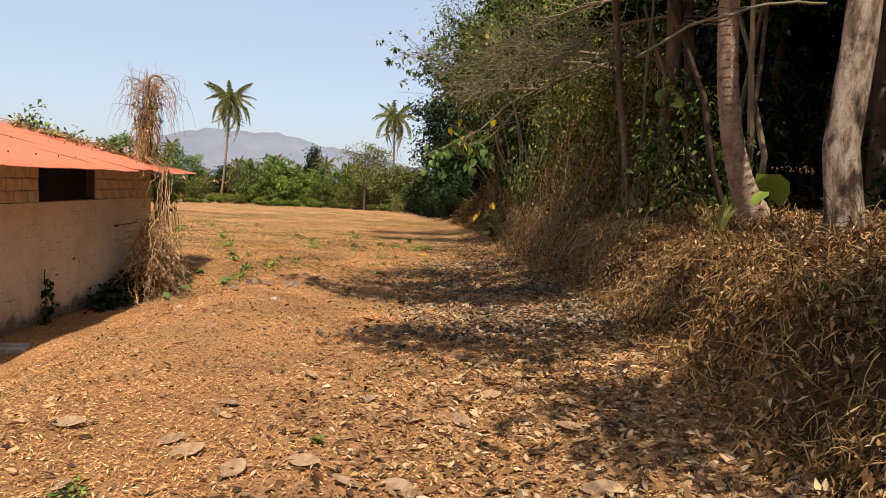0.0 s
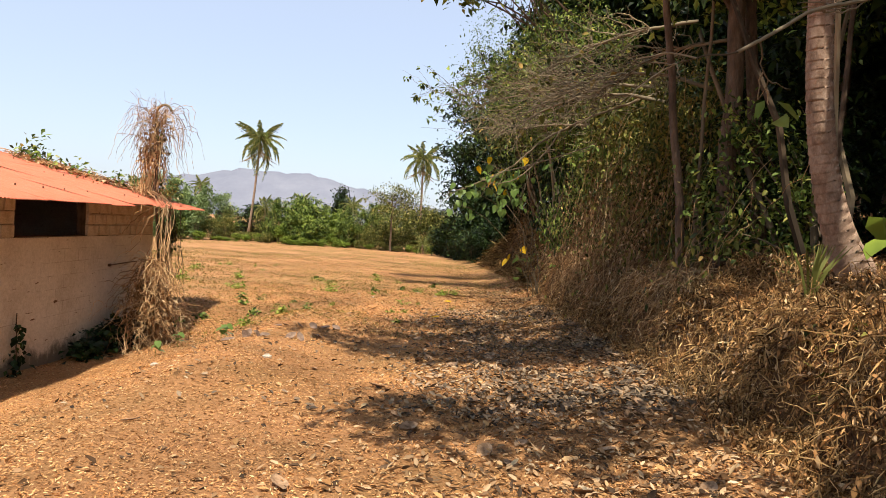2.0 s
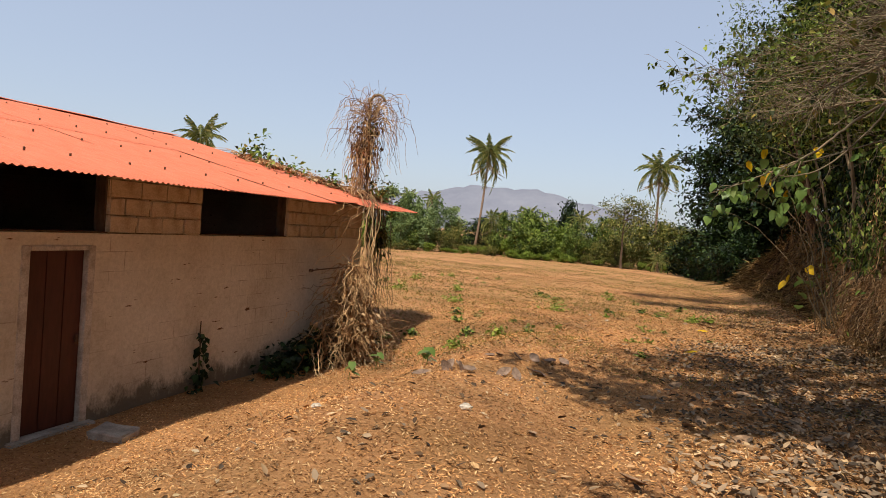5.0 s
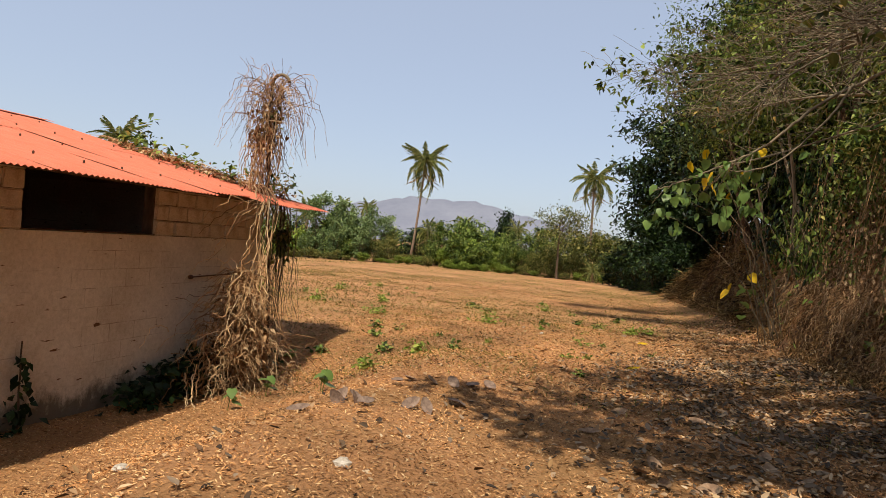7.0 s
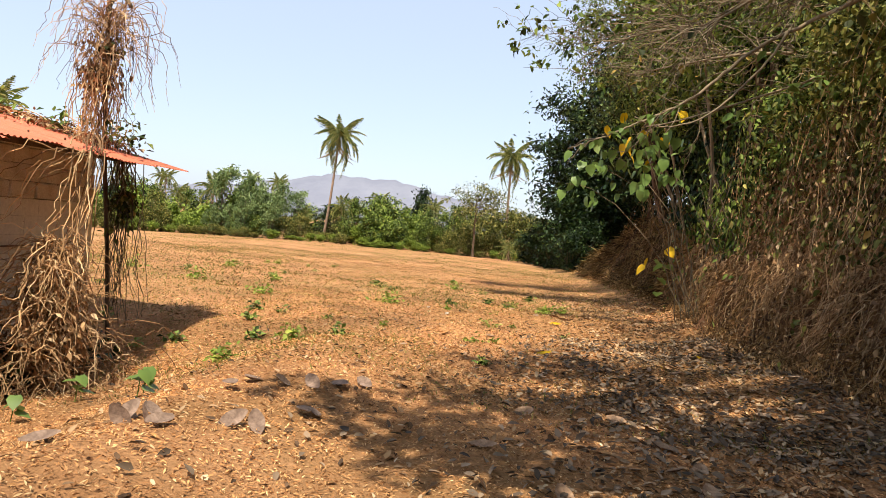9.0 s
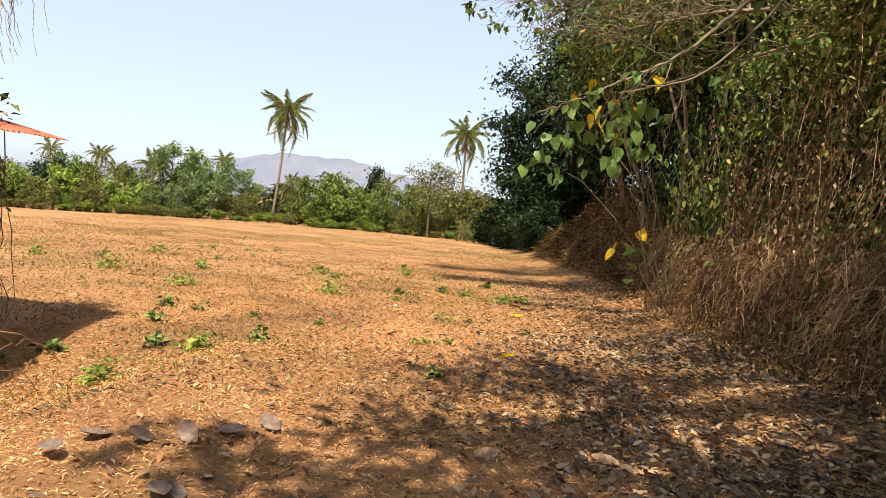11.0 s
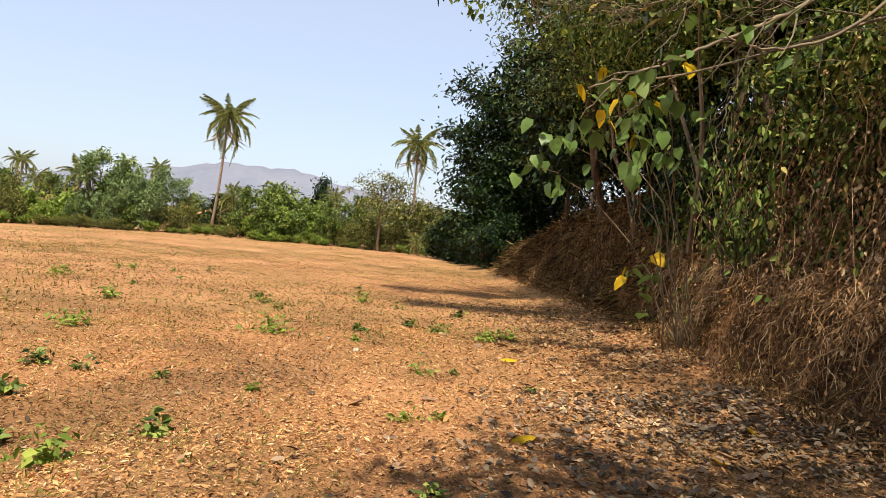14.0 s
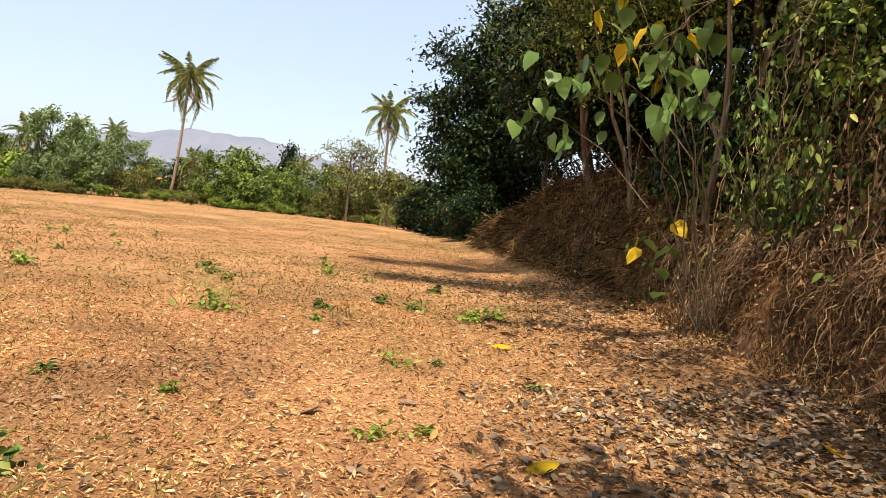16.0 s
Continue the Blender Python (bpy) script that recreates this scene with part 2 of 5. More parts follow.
# earth with dry chaff and thin green
M_GROUND, n_, l_, b_ = material("dry_earth", 0.95, spec=0.1)
c_ = ramp(M_GROUND, noise_node(M_GROUND, 0.35, 8, 0.65), [(0.3, (0.28, 0.135, 0.058)), (0.5, (0.42, 0.21, 0.09)), (0.7, (0.51, 0.275, 0.125))])
fine_ = noise_node(M_GROUND, 22, 10, 0.8)
c_ = mix(M_GROUND, c_, ramp(M_GROUND, fine_, [(0.3, (0.42, 0.38, 0.34)), (0.5, (0.95, 0.95, 0.95)), (0.7, (1.35, 1.35, 1.4))]), 0.9, "MULTIPLY")
green_ = ramp(M_GROUND, noise_node(M_GROUND, 0.16, 6, 0.7), [(0.42, (0, 0, 0)), (0.62, (0.5, 0.5, 0.5))])
c_ = mix(M_GROUND, c_, (0.2, 0.13, 0.045), green_)
l_.new(c_, b_.inputs["Base Color"])
bump(M_GROUND, fine_, 0.8, 0.04)

M_BANKEARTH = plain_rough('bank_earth', [(0.3, (0.045, 0.024, 0.012)), (0.55, (0.15, 0.08, 0.036)), (0.75, (0.27, 0.15, 0.068))], 3.0, 0.95, 0.9, 0.04, 25.0, spec=0.1)

# far wooded hill: haze put into the blue-grey colour and a faint glow
M_HILL, n_, l_, b_ = material("haze_tinted_hill", 1.0, spec=0.0)
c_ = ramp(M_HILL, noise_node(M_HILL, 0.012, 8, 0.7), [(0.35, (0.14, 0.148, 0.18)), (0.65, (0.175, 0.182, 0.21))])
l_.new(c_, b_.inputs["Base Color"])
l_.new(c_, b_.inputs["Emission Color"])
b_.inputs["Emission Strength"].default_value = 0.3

# ---- helpers for building ----
rng = np.random.default_rng(7)


def mesh_from(name, verts, faces, mat, smooth=False):
    me = bpy.data.meshes.new(name)
    me.from_pydata([tuple(map(float, v)) for v in verts], [], [tuple(map(int, f)) for f in faces])
    me.materials.append(mat)
    if smooth:
        me.polygons.foreach_set("use_smooth", [True] * len(me.polygons))
    me.update()
    return me


def thing(name, label, category, group="", kind="", at=(0, 0, 0)):
    ob = new(name)
    ob.location = at
    return tagged(ob, label, category, group, kind)


def part(name, me, parent, label=""):
    ob = new(name, me)
    ob.parent = parent
    if name.endswith(("work", "foliage", "fountain", "tangle")):
        tagged(ob, kind="stuff")
    return tagged(ob, label)


def box(x0, y0, z0, x1, y1, z1, bevel=0.0):
    bm = bmesh.new()
    bmesh.ops.create_cube(bm, size=1.0)
    for v in bm.verts:
        v.co = Vector(((x0 + x1) / 2 + v.co.x * (x1 - x0), (y0 + y1) / 2 + v.co.y * (y1 - y0), (z0 + z1) / 2 + v.co.z * (z1 - z0)))
    if bevel:
        bmesh.ops.bevel(bm, geom=bm.edges[:], offset=bevel, segments=2, affect="EDGES")
    return bm


def bm_mesh(name, bm, mat):
    me = bpy.data.meshes.new(name)
    bm.to_mesh(me)
    bm.free()
    me.materials.append(mat)
    return me


def tubes(lines, sides=5):
    """Tapered tubes along lines of (x, y, z, radius)."""
    verts, faces = [], []
    for ln in lines:
        ln = np.asarray(ln, float)
        p, r = ln[:, :3], ln[:, 3]
        d = np.gradient(p, axis=0)
        d /= np.linalg.norm(d, axis=1)[:, None] + 1e-9
        ref = np.array((0.31, 0.95, 0.05)) if abs(d[0][2]) > 0.7 else np.array((0, 0, 1.0))
        u = np.cross(d, ref)
        u /= np.linalg.norm(u, axis=1)[:, None] + 1e-9
        w = np.cross(d, u)
        base = len(verts)
        for i in range(len(p)):
            for k in range(sides):
                a = 2 * math.pi * k / sides
                verts.append(p[i] + r[i] * (math.cos(a) * u[i] + math.sin(a) * w[i]))
        for i in range(len(p) - 1):
            for k in range(sides):
                k2 = (k + 1) % sides
                faces.append((base + i * sides + k, base + i * sides + k2, base + (i + 1) * sides + k2, base + (i + 1) * sides + k))
        faces.append([base + k for k in range(sides)][::-1])
        faces.append([base + (len(p) - 1) * sides + k for k in range(sides)])
    return verts, faces


def leaves(points, length, ratio=0.45, droop=0.3, flat=0.0, jitter=0.35, lying=False, fine=False):
    """Folded pointed blades, one at each point: four corners, two faces."""
    p = np.asarray(points, float)
    n = len(p)
    a = rng.uniform(0, 2 * math.pi, n)
    el = rng.normal(-droop, 0.5, n) if not lying else rng.normal(0.08, 0.32, n)
    d = np.stack([np.cos(a) * np.cos(el), np.sin(a) * np.cos(el), np.sin(el)], 1)
    up = np.stack([rng.normal(0, 0.45 - flat, n), rng.normal(0, 0.45 - flat, n), np.ones(n)], 1)
    s = np.cross(d, up)
    s /= np.linalg.norm(s, axis=1)[:, None] + 1e-9
    nn = np.cross(s, d)
    ln = length * rng.uniform(1 - jitter, 1 + jitter, n)
    w = ln * ratio * 0.5
    fold = rng.uniform(0.1, 0.5, n) * w
    if fine:
        v = np.empty((n, 6, 3))
        curl = rng.uniform(-0.05, 0.3, n) * ln
        m1, m2 = p + d * (ln * 0.3)[:, None], p + d * (ln * 0.68)[:, None] - nn * (curl * 0.4)[:, None]
        v[:, 0] = p
        v[:, 1] = m1 + s * w[:, None] + nn * fold[:, None]
        v[:, 2] = m2 + s * (w * 0.78)[:, None] + nn * (fold * 0.7)[:, None]
        v[:, 3] = p + d * ln[:, None] - nn * curl[:, None]
        v[:, 4] = m2 - s * (w * 0.78)[:, None] + nn * (fold * 0.7)[:, None]
        v[:, 5] = m1 - s * w[:, None] + nn * fold[:, None]
        i = np.arange(n)[:, None] * 6
        f = np.concatenate([i + np.array([t]) for t in ((0, 1, 2), (0, 2, 3), (0, 3, 4), (0, 4, 5))], 0)
        return v.reshape(-1, 3), f
    mid = p + d * (ln * 0.45)[:, None]
    v = np.empty((n, 4, 3))
    v[:, 0] = p
    v[:, 1] = mid + s * w[:, None] + nn * fold[:, None]
    v[:, 2] = p + d * ln[:, None] - nn * (ln * 0.12)[:, None]
    v[:, 3] = mid - s * w[:, None] + nn * fold[:, None]
    i = np.arange(n)[:, None] * 4
    f = np.concatenate([i + np.array([[0, 1, 2]]), i + np.array([[0, 2, 3]])], 0)
    return v.reshape(-1, 3), f


def leaf_mesh(name, points, length, mat, **kw):
    v, f = leaves(points, length, **kw)
    me = bpy.data.meshes.new(name)
    me.vertices.add(len(v))
    me.vertices.foreach_set("co", v.astype(np.float32).ravel())
    me.loops.add(len(f) * 3)
    me.loops.foreach_set("vertex_index", f.astype(np.int32).ravel())
    me.polygons.add(len(f))
    me.polygons.foreach_set("loop_start", np.arange(0, len(f) * 3, 3, dtype=np.int32))
    me.materials.append(mat)
    me.update(calc_edges=True)
    me.validate()
    return me


def clumps(centre, radii, count, per, spread, hollow=0.55):
    """Points in uneven clumps inside an ellipsoid; also the clumps' centres."""
    d = rng.normal(size=(count, 3))
    d /= np.linalg.norm(d, axis=1)[:, None]
    c = np.asarray(centre) + d * np.asarray(radii) * (hollow + (1 - hollow) * rng.random((count, 1)) ** 0.6) * rng.uniform(0.75, 1.12, (count, 1))
    p = np.repeat(c, per, 0) + rng.normal(size=(count * per, 3)) * spread * np.repeat(rng.uniform(0.6, 1.35, (count, 1)), per, 0) * np.array((1, 1, 0.7))
    return p, c


def bent(a, b, r0, r1, sag=0.1, steps=6, wob=0.05):
    """A wavering line from a to b with a taper."""
    a, b = np.asarray(a, float), np.asarray(b, float)
    t = np.linspace(0, 1, steps + 1)[:, None]
    ln = np.linalg.norm(b - a)
    off = np.cumsum(rng.normal(0, wob * ln / steps, (steps + 1, 3)), 0)
    off -= t * off[-1]
    off[0] = 0
    p = a + (b - a) * t + off
    p[:, 2] += sag * ln * np.sin(t[:, 0] * math.pi)
    return np.concatenate([p, (r0 + (r1 - r0) * t)], 1)


def smooth(v, a, b):
    t = np.clip((np.asarray(v, float) - a) / (b - a), 0, 1)
    return t * t * (3 - 2 * t)


def profile(y, table):
    """A smoothed line through (y, value) pairs."""
    k, v = zip(*table)
    y = np.asarray(y, float)
    return sum(np.interp(y + o, k, v) * w for o, w in ((-1.6, 0.15), (-0.8, 0.2), (0, 0.3), (0.8, 0.2), (1.6, 0.15)))


# ---- ground ----
PATH_Z = ((-60, 0.3), (0, 0.15), (5, 0.05), (8, -0.15), (12, -0.45), (16, -0.58), (20, -0.64), (24, -0.62), (32, -0.72), (42, -0.92), (55, -1.12), (72, -1.36), (90, -1.6), (140, -2.5), (5000, -2.5))
FOOT_X = ((-60, 1.8), (0, 1.9), (3.3, 2.05), (5, 2.35), (7.5, 2.75), (10, 3.05), (13, 3.4), (16, 3.4), (18, 3.3), (20, 3.2), (22, 3.3), (25, 3.6), (30, 3.5), (42, 3.0), (55, 2.6), (5000, 2.4))
BANK_H = ((-60, 1.0), (0, 1.0), (6, 1.2), (9, 1.4), (14, 1.65), (20, 1.85), (24, 2.2), (28, 3.3), (38, 3.4), (45, 2.3), (55, 0.8), (70, 0.2), (90, 0.0), (5000, 0.0))
WALL_X, WALL_Y0, WALL_Y1, WALL_FOOT = -6.44, 2.0, 15.9, -1.0


def ground_z(x, y, fine=True):
    x, y = np.asarray(x, float), np.asarray(y, float)
    z = profile(y, PATH_Z)
    z = z - 0.03 * np.clip(-x - 22, 0, 30) * smooth(y, 25, 60)
    dip = smooth(-x, 2.4, 5.9) * (1 - smooth(y, 15.2, 18.2))
    z = z * (1 - dip) + (WALL_FOOT - 0.0) * dip
    foot = profile(y, FOOT_X) + 0.22 * np.sin(y * 1.7) * np.sin(y * 0.6 + 1) + 0.1 * np.sin(y * 4.1)
    wide = 0.55 + 0.2 * np.sin(y * 0.9) + 1.4 * smooth(y, 25, 30)
    z = z + 0.28 * smooth(x - foot, -1.7, 0.0) * (1 - smooth(y, 50, 70))
    z = z + profile(y, BANK_H) * (0.6 * smooth(x - foot, -0.12, wide * 0.75) + 0.4 * smooth(x - foot, 0.1, wide + 1.3)) + 0.04 * np.clip(x - foot - 1, 0, 40) * (1 - smooth(y, 50, 70))
    z = z + 0.26 * np.exp(-((x + 2.9) / 1.1) ** 2) * smooth(y, 7.0, 9.8) * (1 - smooth(y, 15.5, 18))
    if fine:
        near = smooth(-np.abs(x), -40, -20)
        z = z + near * (0.018 * np.sin(x * 3.1 + 1.3 * np.sin(y * 1.9)) * np.sin(y * 2.7 + np.sin(x * 1.3)) + 0.03 * np.sin(x * 0.9 + y * 0.7) * np.sin(y * 0.55 - x * 0.3))
        z = z + 0.07 * smooth(x - foot, -0.1, 0.4) * np.sin(x * 5.3 + 2 * np.sin(y * 3.3)) * np.sin(y * 6.1 + 1.7 * np.sin(x * 4))
    return z


xs = np.concatenate([-np.geomspace(4000, 8, 34), np.arange(-7.5, 6.5, 0.11), np.geomspace(7, 4000, 34)])
ys = np.concatenate([-np.geomspace(4000, 4, 26), np.arange(-3.0, 40, 0.13), np.geomspace(40.4, 5000, 44)])
gx, gy = np.meshgrid(xs, ys)
gz = ground_z(gx, gy)
nx, ny = len(xs), len(ys)
i0 = (np.arange(ny - 1)[:, None] * nx + np.arange(nx - 1)[None]).ravel()
ground_me = mesh_from("ground", np.stack([gx, gy, gz], -1).reshape(-1, 3), np.stack([i0, i0 + 1, i0 + nx + 1, i0 + nx], 1), M_GROUND, True)
ground_me.materials.append(M_BANKEARTH)
qx, qy = gx[:-1, :-1].ravel() + 0.05, gy[:-1, :-1].ravel() + 0.06
ground_me.polygons.foreach_set("material_index", ((qx > profile(qy, FOOT_X) - 0.15 + 0.15 * np.sin(qy * 5) * np.sin(qy * 1.7)) & (qy < 56) & (qx < 40)).astype(np.int32))
ground = tagged(new("ground", ground_me), "dry orange-brown earth field with a raised bank", "ground", kind="structure")

# ---- far hill ----
hx = np.linspace(-1500, 900, 160)
prof_h = 88 * np.exp(-((hx + 320) / 300) ** 2) + 30 * np.exp(-((hx + 820) / 330) ** 2) + 12 * np.exp(-((hx - 60) / 160) ** 2)
prof_h = prof_h + 2.5 * np.sin(hx / 23) + 1.5 * np.sin(hx / 9.1) + 1.2 * np.sin(hx / 4.3)
hv, hf = [], []
for r_, (dy, k) in enumerate(((-160, 0.0), (-80, 0.55), (0, 1.0), (120, 0.6), (300, 0.0))):
    for x_, h_ in zip(hx, prof_h):
        hv.append((x_, 1250 + dy, -4 + max(h_, 0) * k))
for r_ in range(4):
    for i_ in range(len(hx) - 1):
        a_ = r_ * len(hx) + i_
        hf.append((a_, a_ + 1, a_ + len(hx) + 1, a_ + len(hx)))
tagged(new("backdrop", mesh_from("hill", hv, hf, M_HILL, True)), "wooded hill with haze put into its colour", "hill", kind="structure")

# ---- shed ----
EAVE_X, EAVE_Z, RIDGE_X, RIDGE_Z, ROOF_Y0, ROOF_Y1 = -5.72, 1.67, -12.3, 3.1, 1.4, 17.1
shed = thing("shed", "low whitewashed laterite shed with orange sheet roof", "shed")
T = 0.2
SILL, TOP = 1.08, 1.78
DOOR_Y0, DOOR_Y1, DOOR_TOP = 8.84, 9.68, 0.95
WIN = ((11.29, 13.28), (7.35, 9.83), (3.2, 6.0))


def wall_piece(y0, y1, z0, z1, x0=WALL_X - T, x1=WALL_X):
    return box(x0, y0, z0, x1, y1, z1)


def join(bms):
    out = bmesh.new()
    for b in bms:
        me = bpy.data.meshes.new("tmp")
        b.to_mesh(me)
        b.free()
        out.from_mesh(me)
        bpy.data.meshes.remove(me)
    return out


FOOT = WALL_FOOT - 0.35
east = join([wall_piece(WALL_Y0, DOOR_Y0, FOOT, SILL), wall_piece(DOOR_Y1, WALL_Y1, FOOT, SILL), wall_piece(DOOR_Y0, DOOR_Y1, DOOR_TOP, SILL), wall_piece(DOOR_Y0, DOOR_Y1, FOOT, WALL_FOOT)])
part("wall", bm_mesh("wall_front", east, M_PLASTER), shed, "stained whitewashed wall with damp dark foot")
BACK_X = 2 * RIDGE_X - WALL_X
part("wall", bm_mesh("wall_end", join([box(BACK_X, WALL_Y1 - T, FOOT, WALL_X - T, WALL_Y1, 1.85)]), M_PLASTER), shed)
part("wall", bm_mesh("wall_start", join([box(BACK_X, WALL_Y0, FOOT, WALL_X - T, WALL_Y0 + T, 1.85)]), M_PLASTER), shed)
part("wall", bm_mesh("wall_back", box(BACK_X - T, WALL_Y0, FOOT, BACK_X, WALL_Y1, 1.9), M_PLASTER), shed)
for y_ in (WALL_Y0, WALL_Y1 - T):
    gb = bmesh.new()
    ring = [gb.verts.new((x, yy, z)) for yy in (y_, y_ + T) for x, z in ((BACK_X, 1.85), (WALL_X - T, 1.85), (WALL_X - T, 1.86), (RIDGE_X, RIDGE_Z - 0.06), (BACK_X, 1.86))]
    gb.faces.new(ring[:5][::-1])
    gb.faces.new(ring[5:])
    for k in range(5):
        gb.faces.new((ring[k], ring[(k + 1) % 5], ring[5 + (k + 1) % 5], ring[5 + k]))
    part("gable", bm_mesh("gable", gb, M_BLOCK), shed)
part("floor", bm_mesh("shed_floor", box(BACK_X, WALL_Y0 + T, WALL_FOOT - 0.1, WALL_X - T, WALL_Y1 - T, WALL_FOOT + 0.02), M_SHADEFLOOR), shed)
# blocks above the sill course, between the openings
block_meshes = []
for k in range(6):
    b = box(-T / 2, -0.195, -0.1, T / 2, 0.195, 0.1, 0.012)
    for v in b.verts:
        v.co += Vector(rng.normal(0, 0.006, 3))
    block_meshes.append(bm_mesh("block", b, M_BLOCK))
for y0, y1 in ((WIN[0][1], WALL_Y1), (WIN[1][1], WIN[0][0]), (WIN[2][1], WIN[1][0]), (WALL_Y0, WIN[2][0])):
    part("mortar", bm_mesh("mortar", wall_piece(y0 + 0.02, y1 - 0.02, SILL, TOP, WALL_X - T + 0.02, WALL_X - 0.022), M_MORTAR), shed)
    for row in range(4):
        h = 0.2 if row < 3 else 0.1
        y = y0
        first = 0.2 if row % 2 else 0.39
        while y < y1 - 0.03:
            w = min(first + rng.normal(0, 0.02), y1 - y)
            if y1 - y - w < 0.14:
                w = y1 - y
            ob = part("block", block_meshes[rng.integers(6)], shed)
            ob.location = (WALL_X - T / 2 + rng.uniform(-0.005, 0.008), y + w / 2, SILL + 0.005 + 0.2 * row + h / 2)
            ob.scale = (1.0, (w - 0.005) / 0.39, h / 0.2 - 0.015)
            y += w
            first = 0.39
# door
door = thing("door_1", "closed maroon plank door in whitewashed frame", "door", kind="structure")
leaf = part("door_leaf", bm_mesh("door_leaf", box(WALL_X - 0.1, DOOR_Y0 + 0.09, WALL_FOOT + 0.05, WALL_X - 0.06, DOOR_Y1 - 0.09, DOOR_TOP - 0.05, 0.004), M_DOOR), door, "dark maroon painted door leaf")
for k in range(3):
    w = (DOOR_Y1 - DOOR_Y0 - 0.2) / 3
    y = DOOR_Y0 + 0.1 + k * w
    part("plank", bm_mesh("plank", box(WALL_X - 0.06, y + 0.004, WALL_FOOT + 0.06, WALL_X - 0.05, y + w - 0.004, DOOR_TOP - 0.06, 0.003), M_DOOR), leaf)
part("handle", bm_mesh("handle", join([box(WALL_X - 0.05, DOOR_Y1 - 0.16, -0.06, WALL_X - 0.02, DOOR_Y1 - 0.14, -0.04), box(WALL_X - 0.03, DOOR_Y1 - 0.165, -0.1, WALL_X - 0.018, DOOR_Y1 - 0.135, 0.0)]), M_IRON), leaf, "small iron hasp")
part("door_frame", bm_mesh("door_frame", join([box(WALL_X - 0.12, DOOR_Y0, WALL_FOOT, WALL_X + 0.012, DOOR_Y0 + 0.09, DOOR_TOP, 0.006), box(WALL_X - 0.12, DOOR_Y1 - 0.09, WALL_FOOT, WALL_X + 0.012, DOOR_Y1, DOOR_TOP, 0.006), box(WALL_X - 0.12, DOOR_Y0 + 0.09, DOOR_TOP - 0.05, WALL_X + 0.012, DOOR_Y1 - 0.09, DOOR_TOP, 0.006)]), M_FRAME), door, "whitewashed cement surround")
part("threshold", bm_mesh("threshold", box(WALL_X - 0.1, DOOR_Y0 - 0.06, WALL_FOOT - 0.05, WALL_X + 0.1, DOOR_Y1 + 0.06, WALL_FOOT + 0.05, 0.015), M_CONCRETE), door, "pale worn cement threshold")
# window boards: thin timber lining in the openings
for k, (y0, y1) in enumerate(WIN):
    win = thing("window_%d" % (k + 1), "dark unglazed opening below the eave", "window", kind="structure")
    part("lining", bm_mesh("lining", join([box(WALL_X - T, y0, SILL + 0.004, WALL_X - 0.01, y1, SILL + 0.02), box(WALL_X - T, y0, SILL + 0.02, WALL_X - 0.05, y0 + 0.02, TOP), box(WALL_X - T, y1 - 0.02, SILL + 0.02, WALL_X - 0.05, y1, TOP)]), M_DARKBARK), win)
# iron rod in the wall
rod = thing("iron_rod", "rusty iron rod sticking out of the wall", "rod")
part("rod", mesh_from("rod", *tubes([[(WALL_X + 0.03, 14.05, 0.52, 0.011), (WALL_X + 0.035, 14.5, 0.53, 0.011), (WALL_X + 0.04, 15.1, 0.54, 0.01)]], 6), M_IRON), rod)
part("rod_end", mesh_from("rod_end", *tubes([[(WALL_X + 0.03, 14.02, 0.52, 0.03), (WALL_X + 0.03, 14.07, 0.52, 0.03)]], 8), M_IRON), rod)
part("bracket", mesh_from("bracket", *tubes([[(WALL_X - 0.05, 15.0, 0.54, 0.012), (WALL_X + 0.05, 15.0, 0.54, 0.012)]], 6), M_IRON), rod)


def sheet_mesh(length, width, ragged):
    """A corrugated sheet: runs along -x from its lower edge at the origin."""
    nu, nv = 10, int(width / 0.0127) + 1
    v, f = [], []
    for i in range(nu + 1):
        for j in range(nv + 1):
            y = width * j / nv
            x = -length * i / nu
            lip = ragged * (0.5 + 0.5 * math.sin(y * 5 + ragged * 90)) if i == 0 else 0
            v.append((x - lip, y, 0.009 * math.sin(2 * math.pi * y / 0.076) + 0.006 * math.sin(x * 2.1 + ragged * 70)))
    for i in range(nu):
        for j in range(nv):
            a = i * (nv + 1) + j
            f.append((a, a + nv + 1, a + nv + 2, a + 1))
    return mesh_from("sheet", v, f, M_ROOF, True)


PITCH = math.atan2(RIDGE_Z - EAVE_Z, EAVE_X - RIDGE_X)
SLOPE = math.hypot(RIDGE_Z - EAVE_Z, EAVE_X - RIDGE_X)
lower = [sheet_mesh(SLOPE * 0.52, 0.9, r) for r in (0.01, 0.05, 0.03)]
upper = [sheet_mesh(SLOPE * 0.5, 0.9, r) for r in (0.0, 0.01, 0.02)]
roof = part("roof", bm_mesh("purlin", join([box(EAVE_X - d, ROOF_Y0 + 0.1, EAVE_Z + d * math.tan(PITCH) - 0.13, EAVE_X - d + 0.06, ROOF_Y1 - 0.35, EAVE_Z + d * math.tan(PITCH) - 0.065) for d in (0.75, 2.3, 3.9, 5.5, 6.5)]), M_DARKBARK), shed, "orange corrugated sheet roof on timber purlins")
count = int((ROOF_Y1 - ROOF_Y0) / 0.83)
